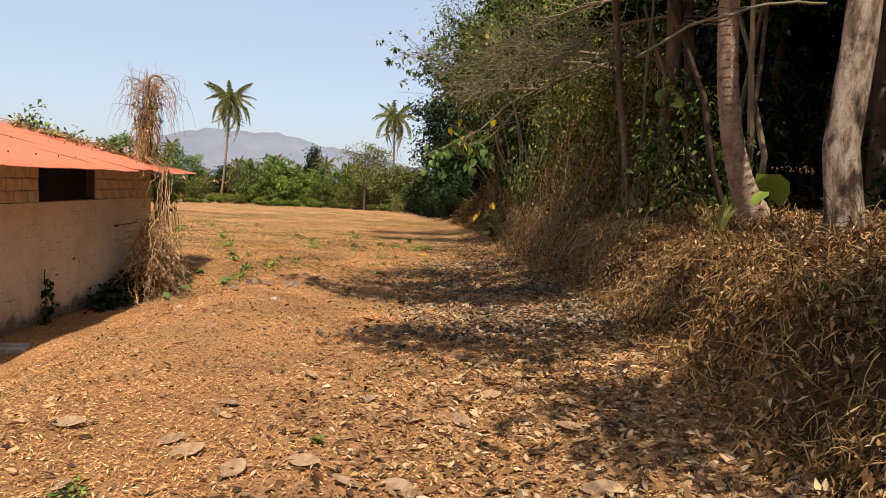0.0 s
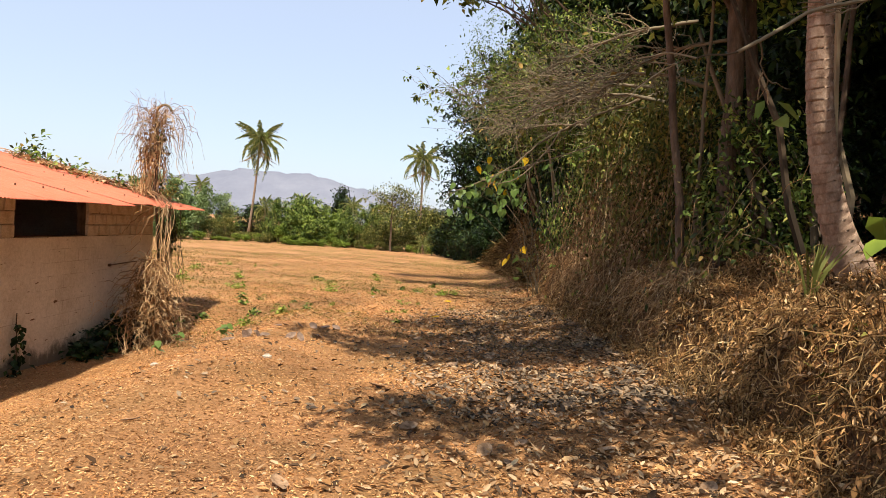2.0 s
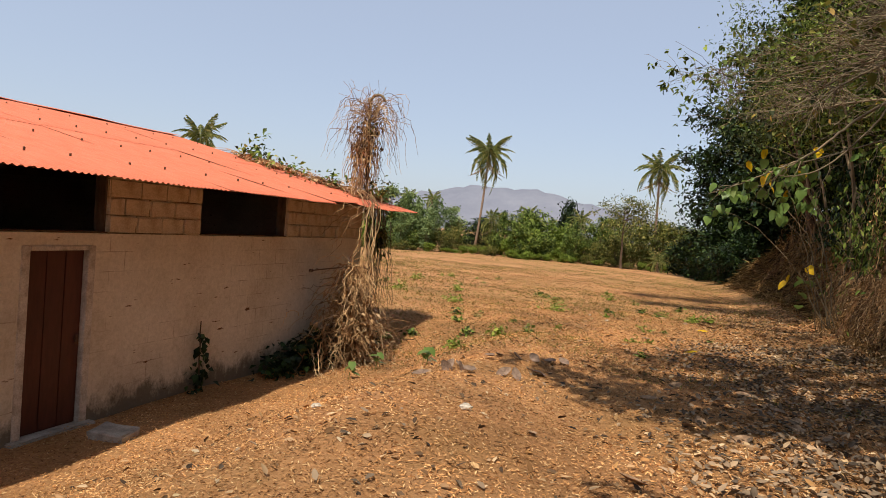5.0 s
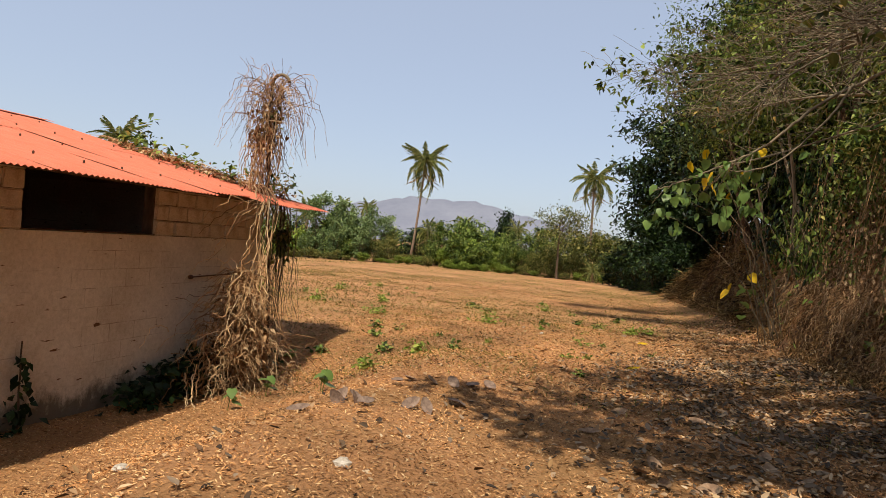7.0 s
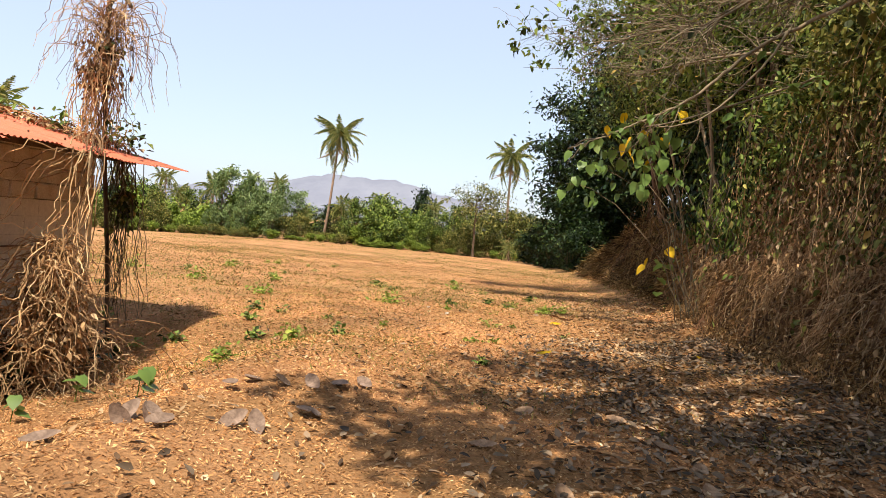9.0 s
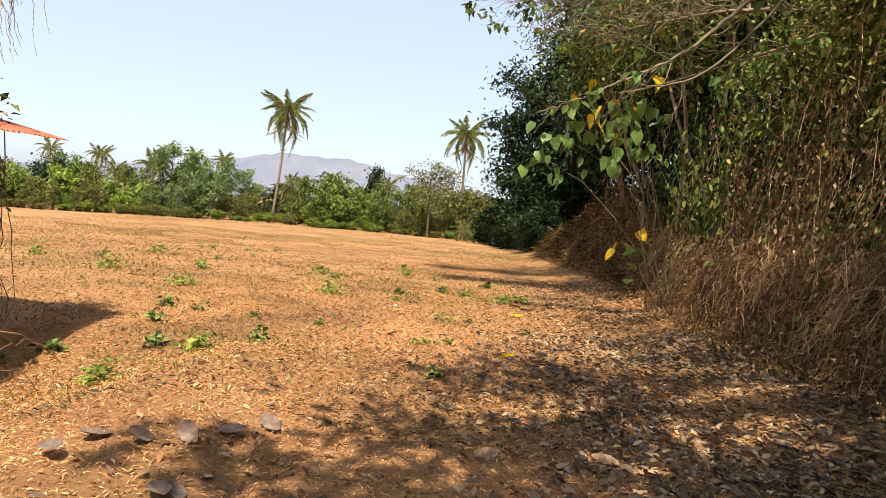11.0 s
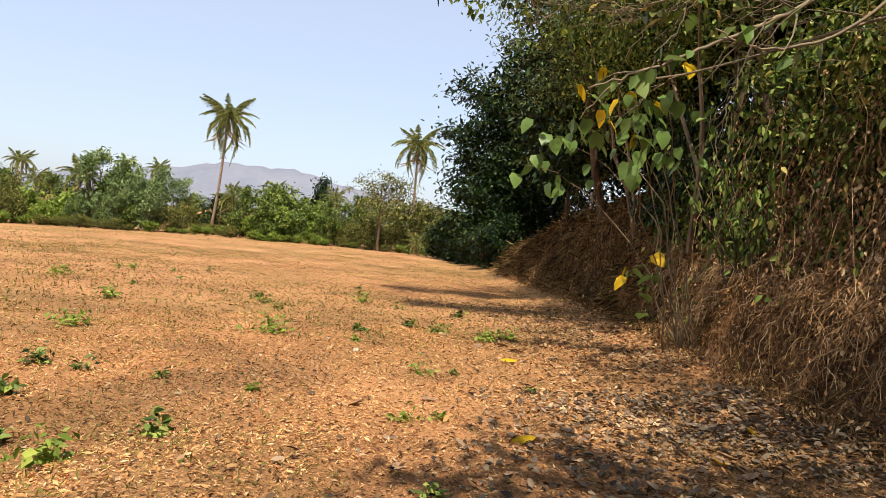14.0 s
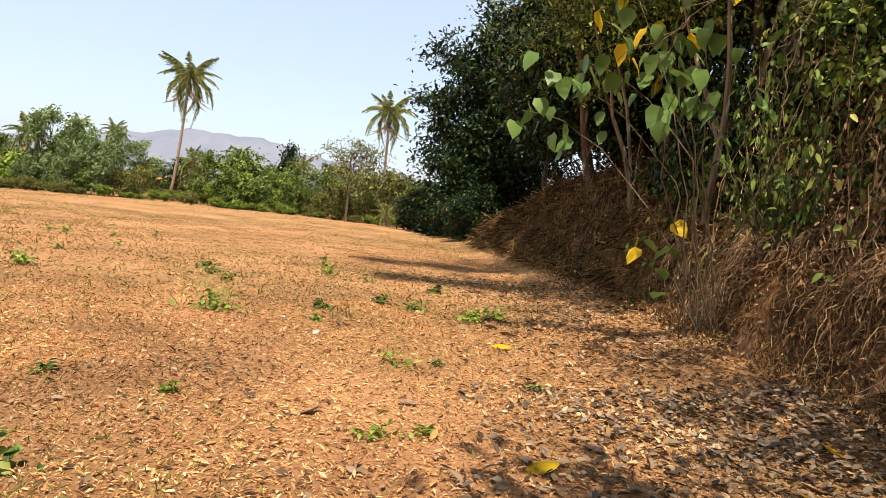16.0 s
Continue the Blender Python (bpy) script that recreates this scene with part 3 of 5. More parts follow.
for k in range(count):
    y = ROOF_Y0 + k * (ROOF_Y1 - ROOF_Y0 - 0.9) / (count - 1)
    for row, meshes in ((0, lower), (1, upper)):
        ob = part("sheet", meshes[k % 3], roof)
        d = row * SLOPE * 0.5 + rng.normal(0, 0.02)
        lift = 0.005 * (k % 2) + 0.006 * row
        tilt = 0.0
        if row == 0 and k in (count - 4, count - 3):
            tilt, d = (0.02, 0.1) if k == count - 4 else (-0.016, -0.02)
        ob.matrix_basis = Matrix.Translation((EAVE_X - d * math.cos(PITCH), y, EAVE_Z + d * math.sin(PITCH) + lift + abs(tilt) * 0.9)) @ pose(0, 0, 0, math.degrees(tilt) * 1.2 + rng.normal(0, 0.02), math.degrees(PITCH), rng.normal(0, 0.03))
back_me = sheet_mesh(SLOPE, ROOF_Y1 - ROOF_Y0, 0.0)
ob = part("sheet", back_me, roof)
ob.matrix_basis = Matrix.Translation((2 * RIDGE_X - EAVE_X, ROOF_Y1, EAVE_Z)) @ pose(0, 0, 0, 0, 0, 180) @ pose(0, 0, 0, 0, math.degrees(PITCH), 0)
cap = bmesh.new()
cv = [cap.verts.new((RIDGE_X + dx, y + rng.normal(0, 0.01), RIDGE_Z + 0.045 - abs(dx) * 0.22 + 0.012 * math.sin(y * 2.3))) for y in np.linspace(ROOF_Y0, ROOF_Y1, 20) for dx in (-0.2, 0, 0.2)]
for i in range(19):
    for j in range(2):
        cap.faces.new((cv[i * 3 + j], cv[i * 3 + j + 1], cv[i * 3 + j + 4], cv[i * 3 + j + 3]))
part("ridge_cap", bm_mesh("ridge_cap", cap, M_ROOF), roof)
nail_me = mesh_from("nail", *tubes([[(0, 0, -0.02, 0.012), (0, 0, 0.008, 0.012), (0, 0, 0.014, 0.005)]], 6), M_IRON)
for d in (0.9, 2.5, 4.1, 5.8):
    for y in np.arange(6.2, ROOF_Y1 - 0.2, 0.66):
        ob = part("nail", nail_me, roof)
        dd = d + rng.normal(0, 0.03)
        ob.location = (EAVE_X - dd * math.cos(PITCH), y + rng.normal(0, 0.05), EAVE_Z + dd * math.sin(PITCH) + 0.03)


# ---- plants ----
def tree(name, label, base, top, r0, r1, crown, leaf_mat, leaf_len, count=60, per=60, spread=0.5, bark=None, limbs=7, ratio=0.45, hollow=0.45, droop=0.35, group="", category="tree"):
    """A tree: tapered trunk, limbs to the clumps, crown of single leaves."""
    b = np.array((*base, 0.0)[:3])
    ob = thing(name, label, category, group, at=base)
    bark = bark or M_DARKBARK
    top = np.asarray(top, float) - b
    trunk = bent((0, 0, 0), top, r0, r1, 0, 9, 0.035)
    trunk = np.concatenate([[(0, 0, -0.3, r0 * 1.45), (0, 0, 0.02, r0 * 1.22), (0, 0, 0.25, r0 * 1.05)], trunk[1:]])
    part("trunk", mesh_from("trunk", *tubes([trunk], 12), bark, True), ob)
    c = np.asarray(crown[0], float) - b
    p, cc = clumps(c, crown[1], count, per, spread, hollow)
    for k in range(limbs):
        e = cc[rng.integers(len(cc))]
        i = rng.integers(7, 12)
        s = trunk[i, :3]
        ln = [bent(s, e, trunk[i, 3] * 0.55, 0.012, 0.06, 7, 0.12)]
        for q in range(6):
            j = rng.integers(2, 7)
            e2 = cc[np.argmin(np.linalg.norm(cc - ln[0][j, :3] - rng.normal(0, 0.8, 3), axis=1))]
            ln.append(bent(ln[0][j, :3], e2, ln[0][j, 3] * 0.5, 0.006, 0.05, 5, 0.12))
        part("limb", mesh_from("limb", *tubes(ln, 5), bark, True), ob)
    part("crown", leaf_mesh("crown", p, leaf_len, leaf_mat, ratio=ratio, droop=droop), ob)
    return ob


def gz1(x, y):
    return float(ground_z(x, y))


def frond_mesh(length, droop, mat, pairs=34, leaflet=0.75):
    """A feather frond rising from the origin along +x and bending down, with narrow hanging leaflets."""
    spine = []
    for i in range(pairs + 1):
        t = i / pairs
        spine.append((length * (t - 0.16 * droop * t * t), 0, length * (0.42 * t - droop * t * t)))
    sv, sf = tubes([[(*s, 0.012 * (1 - 0.8 * i / pairs)) for i, s in enumerate(spine)]], 4)
    v, f = list(sv), list(sf)
    for i in range(4, pairs + 1):
        t = i / pairs
        ll = leaflet * (math.sin(math.pi * min(1, 0.2 + t * 0.78)) ** 0.7) * rng.uniform(0.75, 1.15)
        for sgn in (-1, 1):
            if rng.random() < 0.08:
                continue
            s = np.array(spine[i])
            tip = s + np.array((ll * rng.uniform(0.35, 0.65), sgn * ll * rng.uniform(0.3, 0.62), -ll * rng.uniform(0.35, 0.9)))
            w = np.array((0.007, 0, 0.003))
            b = len(v)
            v += [s - w, s + w, (s + tip) / 2 + w + np.array((0, 0, 0.03)), tip]
            f += [(b, b + 1, b + 2), (b, b + 2, b + 3)]
    return mesh_from("frond", v, f, mat)


FRONDS = [frond_mesh(1.0, d, M_FROND, 40, 0.27) for d in (0.4, 0.75, 1.1, 1.45)]
DEAD_FROND = frond_mesh(1.0, 1.5, M_DEADFROND, 34, 0.2)


def palm(name, label, base, top, r, frond_len, n=20, dead=3, group="", rings=0, category="palm tree"):
    ob = thing(name, label, category, group, at=base)
    b = np.asarray(base, float)
    t = np.asarray(top, float) - b
    ln = bent((0, 0, -0.3), t, r, r * 0.7, 0, 12, 0.03)
    s = np.linspace(0, 1, 13)
    ln[:, 0] = t[0] * s ** 0.5
    ln[:, 1] = t[1] * s ** 0.5
    ln[0, 3] *= 1.5
    ln[1, 3] *= 1.12
    part("trunk", mesh_from("trunk", *tubes([ln], 12), M_COCO, True), ob)
    for k in range(n):
        a = k * 137.5 + rng.normal(0, 8)
        up = 64 - 118 * (k / n) + rng.normal(0, 8)
        fr = part("frond", FRONDS[min(3, int(4 * k / n))], ob)
        fr.matrix_basis = Matrix.Translation(Vector(t)) @ pose(0, 0, 0, 0, -up * 0.75, a) @ Matrix.Scale(frond_len * rng.uniform(0.85, 1.1), 4)
    for k in range(dead):
        fr = part("frond", DEAD_FROND, ob, "dead brown hanging frond")
        fr.matrix_basis = Matrix.Translation(Vector(t) - Vector((0, 0, 0.15))) @ pose(0, 0, 0, 0, 76 + rng.normal(0, 9), k * 137 + 40) @ Matrix.Scale(frond_len * 0.75, 4)
    return ob


# far palms and the tree line beyond the field
palm("coconut_palm", "tall coconut palm with sunlit ragged crown above the thicket", (-23.4, 78, -1.6), (-22.0, 77.5, 10.3), 0.15, 3.4, 30, 7, "far palms")
palm("coconut_palm", "coconut palm with browning crown beside dark trees", (-2.6, 77, -1.6), (-2.9, 77, 9.3), 0.15, 3.0, 28, 9, "far palms")
palm("coconut_palm", "coconut palm showing over the shed roof", (-49.5, 61, -0.8), (-48.5, 60, 8.6), 0.2, 3.4, 24, 2, "far palms")
for x_, y_, top_, fl in ((-38.2, 82, 5.6, 2.2), (-36.4, 79, 5.0, 3.4), (-33.6, 81, 6.0, 2.0), (-30.4, 82, 5.9, 2.1), (-31.2, 84, 5.6, 2.0), (-43.5, 80, 5.2, 2.0), (-46.5, 84, 5.6, 2.2), (-20.6, 76, 3.6, 2.3), (-17.6, 80, 4.6, 2.2), (-11.9, 84, 4.8, 2.6), (-24.6, 75, 1.6, 2.0), (-1.9, 70, 0.6, 1.9), (-52, 84, 5.8, 2.4), (-40.4, 78, 3.6, 2.4)):
    g_ = gz1(x_, y_)
    palm("areca_palm", "slender young palm in the tree line", (x_, y_, g_), (x_ + rng.normal(0, 0.2), y_, max(top_ - fl * 0.5, g_ + 0.5)), 0.07, fl * 0.8, 15, 3, "tree line palms")


def bush_meshes(mat, leaf_len, count, per, spread, radii, ratio=0.45, hollow=0.5):
    """A many-stemmed bush of leafy lobes, about as high as twice radii z."""
    p, c = clumps((0, 0, radii[2] * 1.02), radii, count, per, spread, hollow)
    p = p[p[:, 2] > 0.02]
    ln = [bent((rng.normal(0, 0.12), rng.normal(0, 0.12), -0.2), c[i] * 0.96, 0.045, 0.01, 0.03, 6, 0.08) for i in rng.choice(len(c), min(14, len(c)), False)]
    return leaf_mesh("foliage", p, leaf_len, mat, ratio=ratio), mesh_from("stemwork", *tubes(ln, 4), M_TWIG)


BUSH = [
    [bush_meshes(M_MIDLEAF, 0.3, 44, 60, 0.3, (1.7, 1.5, 2.0)), bush_meshes(M_MIDLEAF, 0.26, 40, 60, 0.27, (1.3, 1.2, 2.2))],
    [bush_meshes(M_BLUELEAF, 0.26, 50, 60, 0.26, (1.8, 1.6, 2.2)), bush_meshes(M_BLUELEAF, 0.24, 36, 60, 0.24, (1.1, 1.1, 2.3))],
    [bush_meshes(M_YOLIVE, 0.24, 48, 50, 0.26, (1.6, 1.5, 1.9)), bush_meshes(M_YOLIVE, 0.22, 40, 46, 0.22, (1.2, 1.2, 2.1))],
    [bush_meshes(M_SHADELEAF, 0.3, 46, 60, 0.32, (1.8, 1.6, 2.0)), bush_meshes(M_SHADELEAF, 0.3, 40, 60, 0.28, (1.3, 1.3, 2.2))],
    [bush_meshes(M_BRIGHT, 0.42, 30, 42, 0.28, (1.4, 1.3, 1.3), 0.5), bush_meshes(M_BRIGHT, 0.36, 34, 42, 0.24, (1.1, 1.1, 1.6), 0.5)],
]
BUSH_WORDS = ("mid-green leafy bush at the field's far edge", "blue-green dense bush at the field's far edge", "olive dusty bush at the field's far edge", "dark green bushy tree at the field's far edge", "bright green low bush at the field's far edge")


def bush(kind, x, y, height, width=1.0):
    """A bush of a given height in metres."""
    on_line = -0.8 + (y - 8) * (-22.4 + 0.8) / (77.5 - 8)
    if abs(x - on_line) < 1.5 and y < 76:
        height = min(height, 1.3)
    leaf, stem = BUSH[kind][int(rng.integers(2))]
    ob = thing("bush", BUSH_WORDS[kind], "bush", "tree line bushes", at=(x, y, gz1(x, y)))
    ob.rotation_euler = (0, 0, rng.uniform(0, 6.28))
    s = height / 4.2
    w = max(s, 0.45) * width
    ob.scale = (w * rng.uniform(0.85, 1.2), w * rng.uniform(0.85, 1.2), s)
    part("foliage", leaf, ob)
    part("stemwork", stem, ob)
    return ob


def edge_y(x):
    return 72.5 - 0.2 * max(0, -x - 12) + 0.9 * math.sin(x * 0.5)


# what grows along the far edge, from the shed's side to the dark trees: start, end, kinds, height
BELT = ((-62, -39, (4, 2, 4, 0, 2), 4.6), (-39, -33, (4, 2, 4, 2), 4.2), (-33, -25.5, (1, 1, 1, 0), 5.6), (-25.5, -20.8, (2, 2, 4, 2), 4.3), (-20.8, -15.6, (3, 0, 0, 4), 5.6), (-15.6, -12.5, (4, 0, 4), 4.4), (-12.5, -8.5, (2, 2, 0), 4.4), (-8.5, 1.5, (2, 2, 2, 1), 5.0))
for a_, b_, kinds, high in BELT:
    for x_ in np.arange(a_, b_, 1.5):
        bush(int(rng.choice(kinds)), x_ + rng.uniform(0, 1.2), edge_y(x_) + 4.0 + rng.uniform(0, 3.5), high * rng.uniform(0.9, 1.35), 0.8)
    for x_ in np.arange(a_, b_, 1.3):
        bush(int(rng.choice(kinds)), x_ + rng.uniform(0, 1.0), edge_y(x_) + 1.6 + rng.uniform(0, 1.6), high * rng.uniform(0.45, 0.85), 0.85)
for x_ in np.arange(-60, 2, 1.15):
    bush(4 if -18 < x_ < -10 else int(rng.choice([2, 4, 4, 2])), x_ + rng.normal(0, 0.3), edge_y(x_) + rng.uniform(-0.4, 0.9), rng.uniform(0.6, 1.5) * (1.25 if -16 < x_ < -11 else 1.0), 0.9)
for x_ in np.arange(-80, 10, 3.0):
    bush(int(rng.choice([0, 3, 2, 0])), x_ + rng.normal(0, 0.6), 92 + rng.uniform(0, 9), rng.uniform(5.0, 6.6))
for x_, y_, h_ in ((2.4, 50, 2.6), (3.2, 52.5, 3.6), (2.0, 55, 2.8), (1.6, 58.5, 3.4), (2.8, 60, 4.4), (0.9, 63, 3.4), (0.2, 67, 3.6)):
    bush(3, x_, y_, h_, 1.1)
for x_, y_, h_ in ((-14.3, 94, 8.6), (-15.1, 96, 7.4)):
    bush(3, x_, y_, h_, 0.42)

tree("broad_tree", "airy olive tree below the browning palm", (-5.6, 71, gz1(-5.6, 71)), (-5.7, 71, 4.8), 0.12, 0.04, ((-5.6, 71, 4.2), (3.2, 2.0, 1.9)), M_YOLIVE, 0.24, 46, 54, 0.42, limbs=9, hollow=0.3)
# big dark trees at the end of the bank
tree("broad_tree", "large dark green tree with feathery outer branches", (8.0, 63, gz1(8, 63)), (7.2, 63, 12.0), 0.42, 0.16, ((6.6, 62.5, 8.6), (6.9, 5.6, 9.8)), M_SHADELEAF, 0.46, 260, 120, 0.75, limbs=12, hollow=0.25)
tree('broad_tree', 'low dark bushy tree at the end of the bank', (4.6, 58, gz1(4.6, 58)), (4.4, 58, 5.0), 0.16, 0.06, ((4.0, 58, 3.2), (3.3, 2.6, 4.0)), M_SHADELEAF, 0.4, 110, 90, 0.55, limbs=6, hollow=0.2)
tree("broad_tree", "tall dark tree leaning over the bank", (7.5, 37, gz1(7.5, 37)), (6.6, 37, 10.0), 0.32, 0.12, ((6.0, 37, 8.2), (4.3, 4.4, 5.6)), M_SHADELEAF, 0.34, 190, 120, 0.55, limbs=12, hollow=0.25)
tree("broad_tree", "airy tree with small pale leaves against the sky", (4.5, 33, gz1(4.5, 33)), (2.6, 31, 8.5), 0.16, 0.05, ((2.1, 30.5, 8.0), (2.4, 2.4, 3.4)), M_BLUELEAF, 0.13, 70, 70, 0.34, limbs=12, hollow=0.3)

# forest behind the bank: dark trunks, closed canopy, shade painted into the leaf colour
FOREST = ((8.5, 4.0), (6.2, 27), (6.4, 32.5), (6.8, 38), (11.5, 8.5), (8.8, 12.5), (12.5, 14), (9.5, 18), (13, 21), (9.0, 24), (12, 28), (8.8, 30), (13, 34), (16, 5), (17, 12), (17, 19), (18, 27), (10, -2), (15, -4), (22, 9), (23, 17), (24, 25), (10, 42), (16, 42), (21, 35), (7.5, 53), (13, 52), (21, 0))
proto = tree("forest_tree", "grove tree with shade put into its leaf colour", (0, 0, 0), (0.3, 0.2, 8.5), 0.17, 0.08, ((0, 0, 8.2), (3.4, 3.4, 4.4)), M_SHADELEAF, 0.3, 130, 90, 0.6, limbs=8, hollow=0.3, group="grove trees")
low = tree("forest_tree", "low grove sapling with shade put into its leaf colour", (0, 0, 0), (0.2, 0.1, 3.2), 0.06, 0.03, ((0, 0, 2.7), (1.7, 1.7, 2.3)), M_SHADELEAF, 0.24, 80, 60, 0.4, limbs=6, hollow=0.3, group="grove saplings")
for k, (x_, y_) in enumerate(FOREST):
    m_ = pose(x_, y_, gz1(x_, y_), 0, 0, rng.uniform(0, 360)) @ Matrix.Diagonal((1, 1, rng.uniform(0.9, 1.2), 1))
    if k == 0:
        proto.matrix_basis = m_
    else:
        copy_thing(proto, m_)
for k in range(34):
    x_, y_ = rng.uniform(12.5, 26), rng.uniform(-2, 44)
    m_ = pose(x_, y_, gz1(x_, y_), 0, 0, rng.uniform(0, 360))
    if k == 0:
        low.matrix_basis = m_
    else:
        copy_thing(low, m_)

for k in range(30):
    x_, y_ = rng.uniform(24, 34), -6 + 1.9 * k
    copy_thing(low, pose(x_, y_, gz1(x_, y_), 0, 0, rng.uniform(0, 360)) @ Matrix.Scale(2.3, 4))

# trees on the near bank
z_ = gz1(3.9, 6.15)
teak = tree("teak_tree", "straight grey-barked tree with peeling patches on the bank", (3.9, 6.15, z_), (3.75, 6.4, 9.5), 0.165, 0.11, ((0.3, 8.8, 8.0), (3.1, 1.9, 0.8)), M_MIDLEAF, 0.3, 46, 56, 0.36, bark=M_BARK, limbs=7)


def coconut_trunk(base, bend, r):
    """Leaf-scar rings as proud collars on a leaning trunk."""
    h, ob = 11.0, None
    ln, z = [], -0.3
    while z < h:
        t = max(z, 0) / h
        cx, cy = bend[0] * (1 - math.exp(-max(z, 0) / 1.25)), bend[1] * t
        rr = r * (1.0 - 0.3 * t) * (1 + 0.55 * math.exp(-max(z, 0) * 2.6))
        step = 0.085 + 0.04 * rng.random()
        ln += [(cx, cy, z, rr * 1.0), (cx, cy, z + step * 0.72, rr * 0.99), (cx, cy, z + step * 0.8, rr * 1.02), (cx, cy, z + step * 0.98, rr * 1.025)]
        z += step
    return ln


cb = (4.5, 8.85, gz1(4.5, 8.85))
coco = thing("coconut_palm", "ringed leaning coconut trunk on the bank", "palm tree", at=cb)
ln_ = coconut_trunk(cb, (-0.8, -0.6), 0.14)
part("trunk", mesh_from("trunk", *tubes([ln_], 18), M_COCO, True), coco, "ringed pinkish-grey trunk")
for k in range(18):
    fr = part("frond", FRONDS[min(3, k * 4 // 18)], coco)
    fr.matrix_basis = Matrix.Translation(ln_[-1][:3]) @ pose(0, 0, 0, 0, -(55 - 90 * k / 18) * 0.75, k * 137.5) @ Matrix.Scale(4.3, 4)

# thin trunks, poles and leaning stems in front of the grove
STEMS = (("tree", "brown trunk wrapped in creepers", (4.6, 12.5), (4.48, 12.5, 7.0), 0.16, 0.12, M_DARKBARK), ("tree", "slim brown trunk among vines", (3.95, 12.5), (3.3, 12.5, 6.0), 0.075, 0.055, M_DARKBARK), ("sapling", "thin upright grey stem", (4.0, 12.4), (4.1, 12.4, 6.2), 0.035, 0.025, M_TWIG), ("sapling", "bare grey pole leaning across the trunks", (5.3, 11.6), (4.3, 13.6, 5.6), 0.05, 0.035, M_TWIG), ("sapling", "thin brown stem behind the palm", (5.3, 10.8), (5.5, 10.9, 6.5), 0.045, 0.03, M_DARKBARK), ("tree", "dark trunk deep in the grove", (9.2, 13.5), (9.2, 13.5, 7), 0.14, 0.1, M_DARKBARK), ("tree", "dark trunk deep in the grove", (8.0, 16.5), (8.2, 16.5, 7), 0.12, 0.1, M_DARKBARK), ("tree", "dark trunk deep in the grove", (11.0, 11), (11.0, 11, 7), 0.14, 0.1, M_DARKBARK))
for n_k, lab, (x_, y_), top_, r0, r1, mat_ in STEMS:
    base_ = (x_, y_, gz1(x_, y_))
    ob = thing(n_k, lab, "tree", at=base_)
    part("trunk", mesh_from("trunk", *tubes([bent((0, 0, -0.2), np.array(top_) - np.array(base_), r0, r1, 0, 10, 0.04)], 9), mat_, True), ob)
    p, _ = clumps(np.array((0.3, 0.3, 6.8 - base_[2])), (1.2, 1.2, 1.1), 16, 40, 0.35)
    part("crown", leaf_mesh("crown", p, 0.2, M_MIDLEAF), ob)


# ---- thicket on the bank ----
def thicket(label, cx, cy, radii, zc, mat, leaf_len, count, per, spread, ratio=0.45, droop=0.5, hollow=0.3, twigs=14, thick=0.022):
    base = (cx + 0.8, cy, gz1(cx + 0.8, cy))
    ob = thing("shrub", label, "shrub", "bank thicket", at=base)
    p, c = clumps(np.array((cx, cy, zc)) - base, radii, count, per, spread * 0.8, hollow)
    g = ground_z(p[:, 0] + base[0], p[:, 1] + base[1], False) - base[2]
    p = p[p[:, 2] > g + 0.03]
    part("foliage", leaf_mesh("foliage", p, leaf_len * 0.72, mat, ratio=ratio, droop=droop, fine=True), ob)
    ln = [bent((rng.normal(0, 0.3), rng.normal(0, 0.4), -0.15), c[i], thick, 0.007, 0.08, 8, 0.1) for i in rng.choice(len(c), twigs, False)]
    part("stemwork", mesh_from("stemwork", *tubes(ln, 5), M_TWIG), ob, "bare grey-brown stems")
    return ob


thicket("olive shrub hung with dry creepers on the bank", 4.85, 15.2, (1.2, 1.8, 1.9), 3.7, M_OLIVE, 0.14, 90, 70, 0.3)
thicket("tall green shrub hung with creepers on the bank", 4.85, 18.6, (1.4, 2.0, 2.2), 4.2, M_YOLIVE, 0.17, 110, 70, 0.32)
thicket("dense olive shrub above the bank", 5.05, 21.8, (1.3, 2.0, 2.1), 4.0, M_MIDLEAF, 0.19, 110, 70, 0.3)
thicket("glossy shrub in the bank's recess, leaves coloured dark for shade", 4.45, 25.0, (1.2, 1.6, 2.3), 2.6, M_SHADELEAF, 0.2, 90, 60, 0.32, droop=0.9)
thicket("green tree crown over the bank", 3.55, 24.0, (2.6, 3.6, 2.6), 7.0, M_MIDLEAF, 0.17, 130, 80, 0.42, twigs=4, thick=0.06)
thicket("green crown overhanging the path", 3.55, 29.0, (2.2, 3.0, 3.0), 6.4, M_MIDLEAF, 0.17, 110, 80, 0.42, twigs=4, thick=0.06)
thicket("leafy shrub among the trunks", 4.85, 11.8, (1.0, 1.3, 1.5), 2.6, M_MIDLEAF, 0.15, 50, 50, 0.3)
thicket("mid-green crown over the trunks", 4.75, 10.8, (2.2, 2.6, 1.5), 7.8, M_MIDLEAF, 0.2, 110, 65, 0.42, twigs=4, thick=0.06)
# added filler: near-black leaves make the gaps between creepers read as shade
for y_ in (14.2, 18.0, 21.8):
    thicket("near-black undergrowth added to darken gaps behind the creepers", 6.2, y_, (0.8, 2.1, 2.7), 3.6, M_SHADELEAF, 0.3, 80, 60, 0.4)
thicket("grove undergrowth coloured dark for its shade", 8.0, 9.0, (1.4, 2.2, 1.0), 2.3, M_SHADELEAF, 0.2, 50, 50, 0.35)
thicket("grove undergrowth coloured dark for its shade", 9.5, 15.0, (1.4, 3.0, 1.6), 3.0, M_SHADELEAF, 0.2, 70, 50, 0.35)
